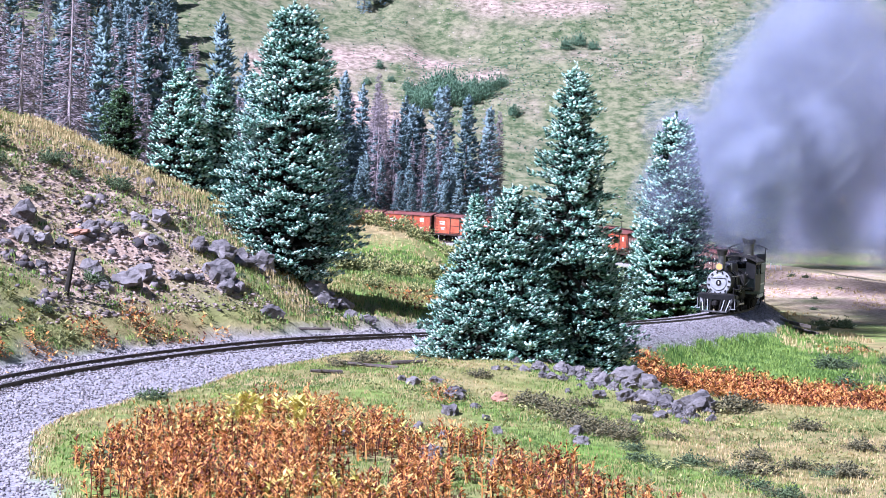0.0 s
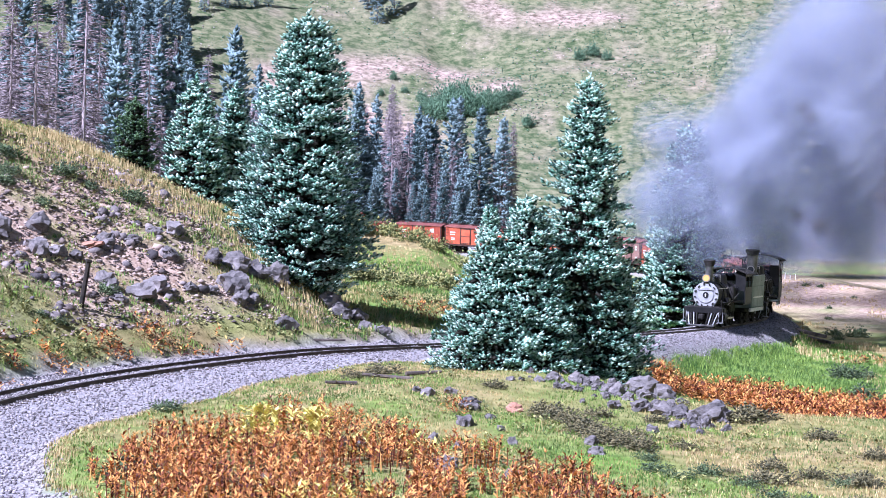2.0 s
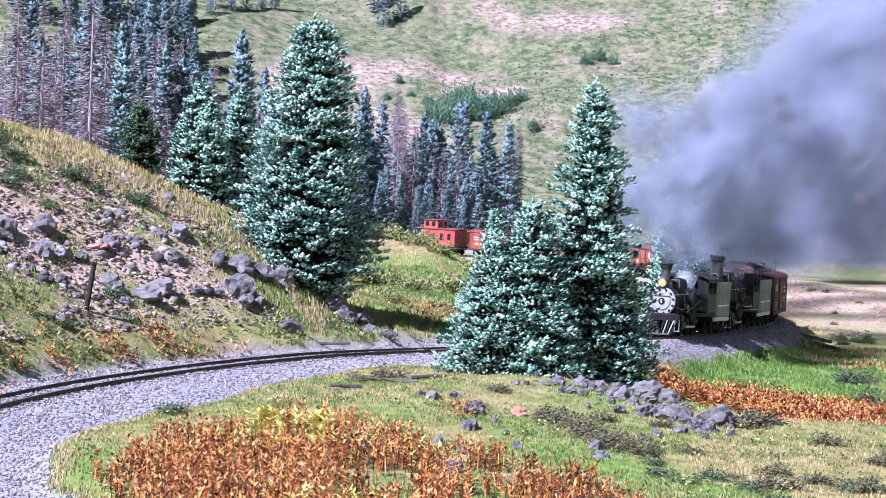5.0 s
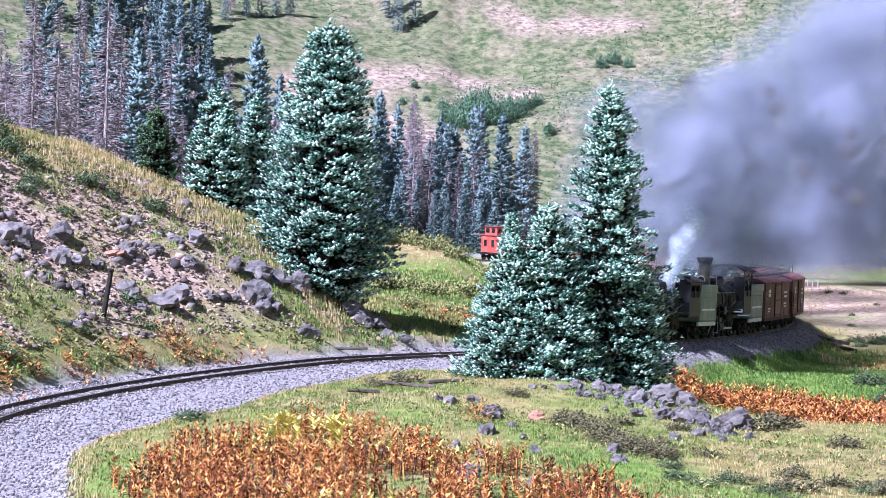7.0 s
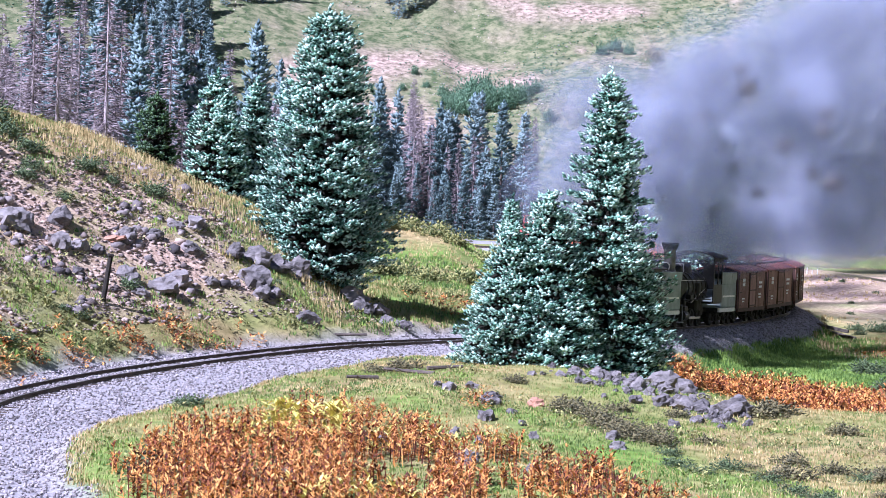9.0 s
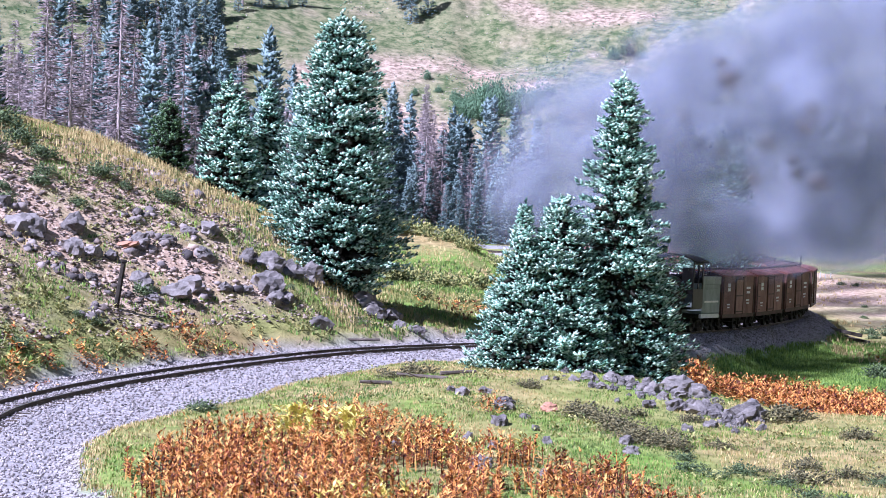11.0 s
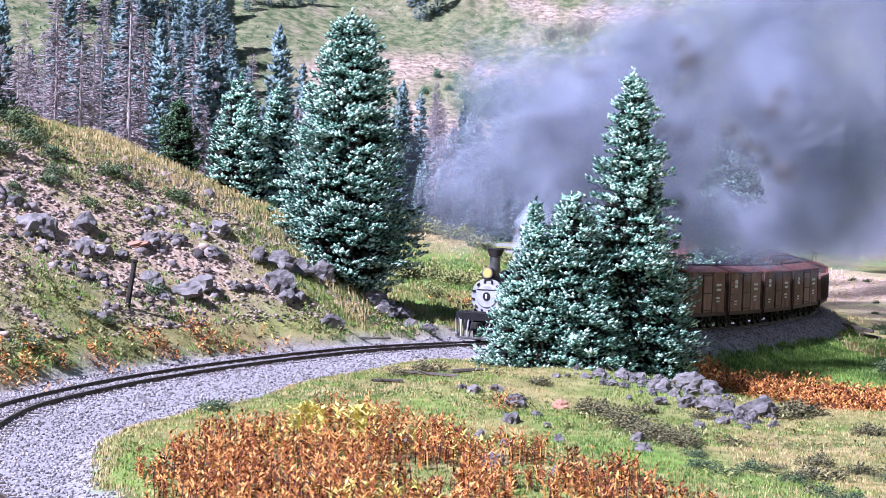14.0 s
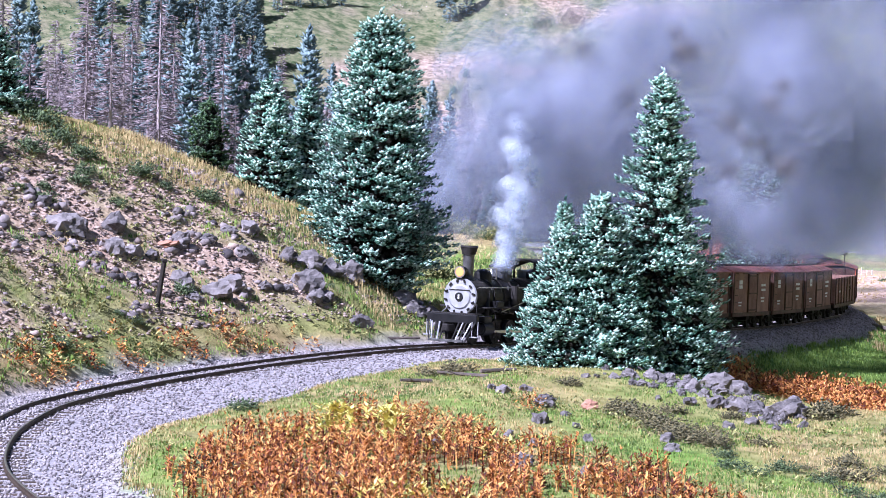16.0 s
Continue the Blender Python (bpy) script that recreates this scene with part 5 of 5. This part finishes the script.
        stems = np.stack([np.stack([tip[:, 0] * 2, tip[:, 1] * 2, o], 1), np.stack([o + .03, o, o], 1), np.stack([o, o, h * 1.05], 1)], 1)
        return np.stack([x, y, z - .02], 1), stems

    n = 5600
    x, y = rng.uniform(-9, 6.5, n), rng.uniform(42, 66, n)
    ok = orange_here(x, y)[0] & (ground_parts(x, y)[3] < .2)
    stem_p, stem_a = lilies("autumn_plants", "rust and orange autumn corn-lily stalks crowding the foreground", x[ok], y[ok], 15, .6, .17, .062, M_leaf)
    tagged(link_mesh("dry_stalks", many("dry_stalks", BLADE, stem_p, stem_a), M_leaf), "dry brown stalks standing among the autumn plants", "stalks", kind="stuff")
    n = 9000
    x, y = rng.uniform(10, 25, n), rng.uniform(70, 110, n)
    ok = orange_here(x, y)[1] & (ground_parts(x, y)[1] > 3.2)
    lilies("hollow_autumn_plants", "belt of orange-brown withered plants across the hollow", x[ok], y[ok], 13, .75, .25, .09, M_leaf)
    n = 700
    x, y = rng.uniform(-8, 5, n), rng.uniform(43, 60, n)
    ok = orange_here(x, y)[0] & (lumps(x + 30, y, 2.6) > .22)
    lilies("yellow_plants", "yellowing corn-lily stalks among the rust-coloured ones", x[ok], y[ok], 14, .6, .23, .08, M_leaf_yellow)
    n = 1500
    x, y = rng.uniform(-4.8, 2, n), rng.uniform(55, 68, n)
    ok = (ground_parts(x, y)[3] < .15) & (lumps(x, y, 1.7) > .1 + .05 * (y - 58))
    lilies("brown_plants", "withered brown stalks along the crown of the mound", x[ok], y[ok], 9, .5, .16, .05, M_leaf)
    # weeds and small herbs that mottle the stony slope
    n = 9000
    x, y = rng.uniform(-22, 1, n), rng.uniform(62, 95, n)
    q = ground_parts(x, y)
    ok = (q[2] > 0) & (q[1] > 2.2) & (lumps(x + 3, y, 2.4) + .8 * lumps(x, y, .8) > rng.uniform(-.1, .5, n))
    leafy("slope_weeds", "low olive weeds rooted between the stones", x[ok], y[ok], 9, .14, .17, .07, M_leaf_weed, "weeds")
    n = 2600
    x, y = rng.uniform(-8, 14, n), rng.uniform(48, 72, n)
    ok = (ground_parts(x, y)[3] < .15) & ~orange_here(x, y)[0] & (lumps(x + 3, y, 2.0) + .8 * lumps(x, y, .8) > rng.uniform(-.0, .5, n))
    leafy("meadow_weeds", "low leafy herbs in the meadow grass", x[ok], y[ok], 9, .13, .13, .055, M_leaf_weed, "weeds")
    # orange shrubs along the foot of the cut
    sx, sy = [], []
    for cx, cy, r, m in ((-11.9, 69.3, .55, 30), (-11.0, 71.5, .5, 22), (-9.7, 74.4, .45, 20), (-9.2, 75.4, .4, 14), (-8.0, 77.8, .6, 34), (-7.0, 79, .35, 10), (-12.6, 67.5, .5, 20), (-12.9, 66, .6, 20),
                         (-5.9, 80.8, .3, 8), (1.6, 97, .9, 34), (2.2, 100, .7, 24), (1.0, 104, .8, 20), (26.2, 123.8, 1.0, 40)):
        m = int(m * .65)
        sx += list(cx + rng.normal(0, r, m))
        sy += list(cy + rng.normal(0, r, m))
    leafy("autumn_shrubs", "small rust-orange shrubs along the foot of the slope", np.array(sx), np.array(sy), 12, .45, .2, .075, M_leaf, "shrubs")
    # two bright yellow plants
    for cx, cy in ((-3.12, 54.2), (-1.96, 54.0)):
        plant = tagged(new("corn_lily"), "bright yellow leafy corn lily among rust-coloured stalks", "plant", "yellow corn lilies")
        plant.matrix_basis = Matrix.Translation(stand(cx, cy))
        for k in range(9):
            q = (rng.normal(0, .3), rng.normal(0, .25))
            part("stalk", rod(bmesh.new(), (q[0], q[1], -.05), (q[0] * 1.25, q[1] * 1.25, 0.8 * rng.uniform(.7, 1.1)), .02, .01, 5), M_leaf_yellow, plant)
            m = 16
            phi = rng.uniform(0, 6.283, m)
            d = np.stack([np.cos(phi), np.sin(phi), rng.uniform(.1, 1.2, m)], 1)
            a = frames_of(d) * np.array([.30, .10, .2])[None, :, None]
            p = np.stack([np.full(m, q[0] * 1.15), np.full(m, q[1] * 1.15), rng.uniform(.15, .8, m)], 1)
            link_mesh("foliage", many("foliage", LEAF, p, a), M_leaf_yellow, plant)
    # low shrubs, each its own thing
    shrub_shapes = {}

    def shrub(cx, cy, r, h, mat, label, seed=0, leaf=.12):
        key = (mat.name, seed)
        if key not in shrub_shapes:
            rg = np.random.RandomState(seed + 5)
            m = 700
            q = rg.normal(size=(m, 3))
            q /= np.linalg.norm(q, axis=1, keepdims=True)
            lob = 1 + .3 * np.sin(3 * np.arctan2(q[:, 1], q[:, 0]) + seed) + .25 * np.sin(5 * q[:, 2] + 2 * q[:, 0] * 3 + seed)
            q = q * (rg.uniform(.45, 1, m) * lob)[:, None]
            q[:, 2] = np.abs(q[:, 2])
            dd = q + rg.normal(0, .4, (m, 3))
            a = frames_of(dd) * (np.array([.26, .13, .16])[None] * rg.uniform(.6, 1.2, (m, 1)))[:, :, None]
            shrub_shapes[key] = many("shrub", SPRIG, q, a)
        ob = link_mesh("shrub", shrub_shapes[key], mat)
        ob.matrix_basis = pose(*stand(cx, cy, .05), 0, 0, float(rng.uniform(0, 360)))
        ob.scale = (r, r * float(rng.uniform(.8, 1.1)), h)
        tagged(ob, label, "shrub", "low shrubs")

    heath = "low olive-brown heath shrub in the grass"
    for cx, cy, r in ((4.2, 62.2, .6), (4.5, 61.3, .65), (4.9, 60.2, .6), (5.1, 59.2, .6), (5.4, 58, .6), (5.8, 57.2, .65), (6.2, 56.6, .55), (7.4, 57.2, .4), (9.8, 63.8, .8), (10.4, 64.5, .7), (11.5, 60, .5), (9.2, 54.6, .5),
                      (8.8, 52, .6), (12.3, 57, .5), (10.9, 53, .5), (-5.6, 48.4, .7), (-4.9, 48.2, .5), (-6.2, 61.5, .5), (-1.2, 69, .5), (-.4, 70.2, .6), (2.9, 66, .4)):
        shrub(cx, cy, r, r * .5, M_leaf_heath if cx > -3 else M_leaf_bush, heath, int(cx * 7) % 3)
    for _ in range(26):
        cx, cy = float(rng.uniform(5, 14)), float(rng.uniform(46, 64))
        r = float(rng.uniform(.22, .5))
        shrub(cx, cy, r, r * .6, M_leaf_heath if rng.uniform() < .5 else M_leaf_bush, heath, int(cx * 3) % 3)
    for _ in range(26):
        cx, cy = float(rng.uniform(-19, -3)), float(rng.uniform(68, 90))
        q = ground_parts(np.array([cx]), np.array([cy]))
        if q[2][0] > 0 and q[1][0] > 2.6 and q[4][0] < q[5][0]:
            r = float(rng.uniform(.2, .5))
            shrub(cx, cy, r, r * .7, M_leaf_bush, "small dark green bush on the stony slope", int(-cx * 3) % 3)
    green = "rounded green shrub in the dry grass"
    for cx, cy, r in ((-17.1, 88.4, .9), (-16.2, 87.4, .7), (-15.2, 86.8, .6), (-18, 89.4, 1.0), (-13, 87.6, .6), (-10.5, 88.5, .6), (-16.8, 85, .7), (-18.2, 83, .9), (-14.8, 84.2, .5)):
        shrub(cx, cy, r, r * .7, M_leaf_bush, green, int(-cx * 5) % 3)
    for cx, cy, r in ((-2, 128, 1.2), (.5, 126, 1.0), (2.5, 130, 1.4), (-1.0, 134, 1.3), (3.6, 122, .9), (-3.0, 140, 1.3), (1.8, 112, .8), (-.5, 106, .7), (3.5, 104, .7), (-3.6, 212, 1.9), (-1.2, 211, 1.6), (-5.2, 213, 1.8),
                      (1.4, 208, 1.5), (3.0, 205, 1.4), (6.2, 202, 1.6), (8.5, 198, 1.4), (-7, 214, 1.6), (22.5, 112, .9), (24.3, 106, .8), (21.5, 103, .7), (27, 118, .8), (20.4, 97, .8)):
        shrub(cx, cy, r, r * .75, M_leaf_weed if cx < 12 else M_leaf_bush, green, int(abs(cx) * 5) % 3)
    # scrub on the mountain: too many to count
    n = 34000
    b, r = rng.uniform(-.26, .26, n), rng.uniform(412, 545, n)
    x, y = r * np.sin(b), r * np.cos(b)
    ok = lumps(x, y, 40) + .7 * lumps(x, y, 13) > rng.uniform(-.3, .5, n)
    x, y = x[ok], y[ok]
    a = turned(rng, len(x), .15, .6, .7)
    tagged(link_mesh("mountain_scrub", many("mountain_scrub", OCTA, np.stack([x, y, height(x, y) + .2], 1), a), M_far_bush), "low green scrub dotted over the mountain side", "scrub", kind="stuff")
    for cx, cy, r in ((5, 462, 2.0), (7.5, 460, 2.6), (10, 461, 2.7), (13, 462, 2.8), (16, 463, 2.5), (19, 465, 2.3), (9, 470, 2.4), (12, 471, 2.4), (6, 465, 2.0), (8.4, 464, 2.4), (11, 466, 2.3), (13, 467, 2.4), (15.5, 466, 2.2), (17.7, 467, 2.0), (20.5, 468, 1.8), (3.5, 468, 1.5), (25, 455, 1.4), (-2.5, 478, 1.0), (38, 494, 1.5), (41, 497, 1.6), (44, 495, 1.2), (-5, 470, .9), (0, 472, .8), (23, 470, 1.4)):
        shrub(cx, cy, r, r * 1.35, M_far_bush, "dense green thicket on the mountain side", int(abs(cx)) % 3)
    # a fallen grey log and sticks
    for cx, cy, ln, yaw in ((-3.0, 85.2, 2.2, 8), (-.2, 68.4, 1.6, 160), (.9, 69.2, 1.2, 20), (-1.6, 66.4, 1.0, 200)):
        bm = rod(bmesh.new(), (-ln / 2, 0, 0), (ln / 2, .1, .05), .07, .045, 7)
        rod(bm, (ln * .1, 0, 0), (ln * .25, .3, .12), .03, .015, 5)
        log = part("fallen_log", bm, M_bark)
        log.matrix_basis = pose(*stand(cx, cy, -.06), 0, 0, yaw)
        tagged(log, "weathered grey branch lying by the track", "log")
    # old timbers dumped at the foot of the embankment
    for cx, cy, ln, yaw in ((24.9, 139.2, 3.6, -25), (25.7, 139.6, 3.2, -32), (26.4, 139.4, 2.4, -20)):
        timber = part("timber", box(bmesh.new(), 0, 0, 0, ln, .24, .2, .02), M_bark)
        timber.matrix_basis = pose(*stand(cx, cy, -.1), 0, 9, yaw)
        tagged(timber, "weathered grey timber dumped on the embankment", "timber", "old timbers by the track")
    # short pale stakes on the crest of the knoll
    for k in range(5):
        cx, cy = 35.2 + .42 * k, 210.5 - .4 * k
        stake = part("stake", rod(bmesh.new(), (0, 0, -.2), (.04 * (k % 2), 0, .42 + .1 * (k % 3)), .06, .05, 6), M_paint_white)
        stake.matrix_basis = pose(*stand(cx, cy), 0, 4 * (k % 3) - 4, 30 * k)
        tagged(stake, "short pale wooden stake on the dry knoll", "stake", "stakes on the knoll")
    for cx, cy, r in ((36.6, 201.7, .7), (37.6, 200.2, .6), (39, 192.2, .5), (31.6, 154, 1.3), (30.4, 156, 1.0), (23.6, 113, 1.0), (33, 172, .5), (35, 182, .5), (29.5, 150, .7)):
        shrub(cx, cy, r * .65, r * .45, M_leaf_bush, "dark green shrub on the dry knoll" if cy > 140 else green, int(cx) % 3)


build_plants()


# ---- smoke and steam ----
def puff_mesh(name, seed, shells=(1.0, 0.88, 0.76, 0.62, 0.47, 0.3), sub=3):
    """Nested uneven shells: thin at the rim, thick towards the middle."""
    bm = bmesh.new()
    noise.seed_set(seed)
    for k, q in enumerate(shells):
        was = len(bm.faces)
        made = bmesh.ops.create_icosphere(bm, subdivisions=sub, radius=1)
        bm.faces.ensure_lookup_table()
        for f in bm.faces[was:]:
            f.material_index = k
        for v in made["verts"]:
            p = v.co * 1.3 + Vector((seed * 3.1, k * 1.7, 0))
            v.co *= q * (1 + 0.42 * noise.noise(p) + 0.22 * noise.noise(p * 2.3))
    me = bpy.data.meshes.new(name)
    bm.to_mesh(me)
    bm.free()
    me.polygons.foreach_set("use_smooth", [True] * len(me.polygons))
    return me


def smoke_mover(parent, mesh, material, size, name):
    ob = new(name, mesh)
    if not mesh.materials:
        for m in material:
            mesh.materials.append(m)
    ob.parent = parent
    ob.scale = size
    return ob


PLUME = []       # (piece, rows)


def build_smoke():
    rnd = random.Random(17)
    big = [puff_mesh("smoke_puff", 3 + k) for k in range(3)]
    thin = [puff_mesh("smoke_wisp", 43 + k, (1.0, 0.8, 0.6, 0.35), 2) for k in range(2)]
    dark = [puff_mesh("dark_smoke_puff", 13 + k, (1.0, 0.8, 0.6, 0.35), 2) for k in range(2)]
    white = [puff_mesh("steam_puff", 23 + k, (1.0, 0.8, 0.6, 0.35), 2) for k in range(2)]
    cloud = tagged(new("smoke_cloud"), "rolling blue-grey coal smoke trailing above the train", "smoke")
    # the broad cloud: hangs over the train, leaning back and downwind the higher it is
    for k in range(84):
        u = ((k + .5) / 84) ** 1.25
        lag = 3 + 84 * u
        deep = rnd.random()
        up = 5.6 + (3.5 + 12.0 * min(1, u * 3.0)) * deep
        lag += .5 * (up - 6)
        r = 1.6 + 1.5 * min(1, u * 2.5) + 1.8 * deep * min(1, u * 3)
        side = rnd.uniform(-2.2, 2.2)
        wind = (-.03 + .26 * rnd.random()) * lag if u > .2 else rnd.uniform(-.6, 1.6)
        wind += .5 * max(lag - 42, 0)
        ob = smoke_mover(cloud, big[k % 3], M_smoke, (r * 1.2, r * 1.2, r * rnd.uniform(.85, 1.1)), "smoke_puff")
        spin = rnd.uniform(-9, 9)
        rows = []
        for t in range(0, 33, 2):
            q = on_line(front(t / 2) + lag) + np.array([side * .3 + wind, side, up + .5 * math.sin(t * .2 + k)])
            rows.append((t / 2, pose(*q, rnd_a(k) + spin * t * .5, spin * t * .25, rnd_a(k + 9))))
        PLUME.append((ob, rows))
    # thin smoke sinking downwind, beside the track
    for k in range(26):
        lag = 10 + 54 * (k + .5) / 26
        r = rnd.uniform(3.0, 4.4)
        up, wind = rnd.uniform(5.0, 10.0), rnd.uniform(4, 20)
        ob = smoke_mover(cloud, big[k % 3], M_smoke, (r * 1.4, r * 1.4, r * .9), "smoke_puff")
        rows = []
        for t in range(0, 33, 2):
            q = on_line(front(t / 2) + lag) + np.array([wind, 48, up + .3 * math.sin(t * .3 + k)])
            rows.append((t / 2, pose(*q, rnd_a(k) + 4 * t, 2 * t, rnd_a(k + 4))))
        PLUME.append((ob, rows))
    # the bank of old smoke lying downwind beyond the knoll
    for k in range(48):
        r = rnd.uniform(4.5, 7.5)
        q0 = np.array([46 + 36 * ((k * .618) % 1), rnd.uniform(262, 300), (-3 + 32 * ((k * .382) % 1)) if k % 3 == 0 else rnd.uniform(-4, 5)])
        ob = smoke_mover(cloud, big[k % 3], M_smoke, (r * 1.3, r, r), "smoke_puff")
        PLUME.append((ob, [(t / 2, pose(*(q0 + np.array([.12 * t, 0, .03 * t])), rnd_a(k) + 1.5 * t, t, rnd_a(k + 4))) for t in range(0, 33, 4)]))
    # smoke rolling off behind the leading engine
    for k in range(11):
        lag, away, up, r = rnd.uniform(0, 13), rnd.uniform(8, 20), rnd.uniform(4.2, 11.5), rnd.uniform(1.7, 2.7)
        ob = smoke_mover(cloud, big[k % 3], M_smoke, (r * 1.2, r * 1.2, r), "smoke_puff")
        PLUME.append((ob, [(t / 2, pose(*(on_line(front(t / 2) + lag) + np.array([.2 * lag - 1.5, away, up + .3 * math.sin(t * .3 + k)])), rnd_a(k) + 5 * t, 3 * t, rnd_a(k + 4))) for t in range(0, 33, 2)]))
    # the lower edge of the cloud, close over the car roofs
    for k in range(22):
        lag = 11 + 40 * (k + .5) / 22
        r = rnd.uniform(1.2, 1.9)
        up = rnd.uniform(4.5, 6.4)
        ob = smoke_mover(cloud, big[k % 3], M_smoke, (r * 1.3, r * 1.3, r), "smoke_puff")
        rows = []
        for t in range(0, 33, 2):
            q = on_line(front(t / 2) + lag) + np.array([rnd_a(k) / 360 * .08 * lag - .5, 0, up + .3 * math.sin(t * .3 + k)])
            rows.append((t / 2, pose(*q, rnd_a(k) + 5 * t, 3 * t, rnd_a(k + 4))))
        PLUME.append((ob, rows))
    # fresh dark smoke from the second engine's stack, and thinner from the first
    jet = tagged(new("smoke_column"), "dark fresh coal smoke rising from the engines' stacks", "smoke")
    for stack_back, stack_z, mats, n, speed, drift in ((11.0 + .55, 4.2, M_smoke_dark, 34, 3.0, 1.3), (.55, 3.65, M_smoke_thin, 14, 2.6, 3.2)):
        for k in range(n):
            born = -4 + k * (20.0 / n)
            r1 = rnd.uniform(.5, .75)
            ob = smoke_mover(jet, (dark if mats is M_smoke_dark else thin)[k % 2], mats, (r1, r1, r1 * 1.1), "dark_smoke_puff")
            if mats is M_smoke_thin:
                ob.scale = (.3, .3, .42)
            rows = []
            sway = np.array([rnd.uniform(-1, 1), rnd.uniform(-1, 1), rnd.uniform(-.7, .7)])
            for t in np.arange(0, 16.01, 0.5):
                age = t - born
                base = on_line(front(t) + stack_back)
                if age < 0:
                    q = base + np.array([0, 0, 1.75])
                else:
                    a = min(age, 5.0)
                    loose = 2.6 * max(a - 1.2, 0) ** .6
                    q = on_line(front(t) + stack_back + drift * .55 * a) + sway * loose
                    q = q + np.array([.35 * a, 0, 1.75 + min(a / .5, 1) * (stack_z - 1.75) + speed * .55 * max(a - .5, 0) ** .85])
                rows.append((float(t), pose(*q, 25 * age, 18 * age, 40 * k)))
            PLUME.append((ob, rows))
    steam = tagged(new("steam_plume"), "white steam blowing off from the leading engine", "steam")
    for start, n, back, drift, away in ((4.6, 12, 3.9, .6, 1.4), (12.4, 24, 3.4, .22, .4)):
        for k in range(n):
            born = start + k * (.24 if start < 6 else .16)
            wide = .62 - .2 * k / n
            ob = smoke_mover(steam, white[k % 2], M_steam, (wide, wide, wide * 1.1), "steam_puff")
            ph = rnd.uniform(-.5, .5)
            rows = []
            for t in np.arange(0, 16.01, 0.5):
                age = t - born
                base = on_line(front(t) + back)
                if age < 0:
                    q = base + np.array([0, 0, 1.7])
                else:
                    a = min(age, 12.0)
                    q = on_line(front(t) + back + (4.5 * max(min(a, 8) - 2.4, 0) if start < 6 else 0)) + np.array([drift * min(a, 4) ** 1.25 + .55 * ph * a, .8 * ph * a + away * max(min(a, 4) - 1.5, 0) * 1.6, 1.7 + min(a / .3, 1) * 1.0 + 1.85 * max(min(a, 4.2) - .3, 0)])
                rows.append((float(t), pose(*q, 30 * age, 10 * age, 50 * k)))
            PLUME.append((ob, rows))


def rnd_a(k):
    return (k * 137.5) % 360


build_smoke()


def smoke_motions():
    for ob, rows in PLUME:
        walk(ob, rows)


motions()
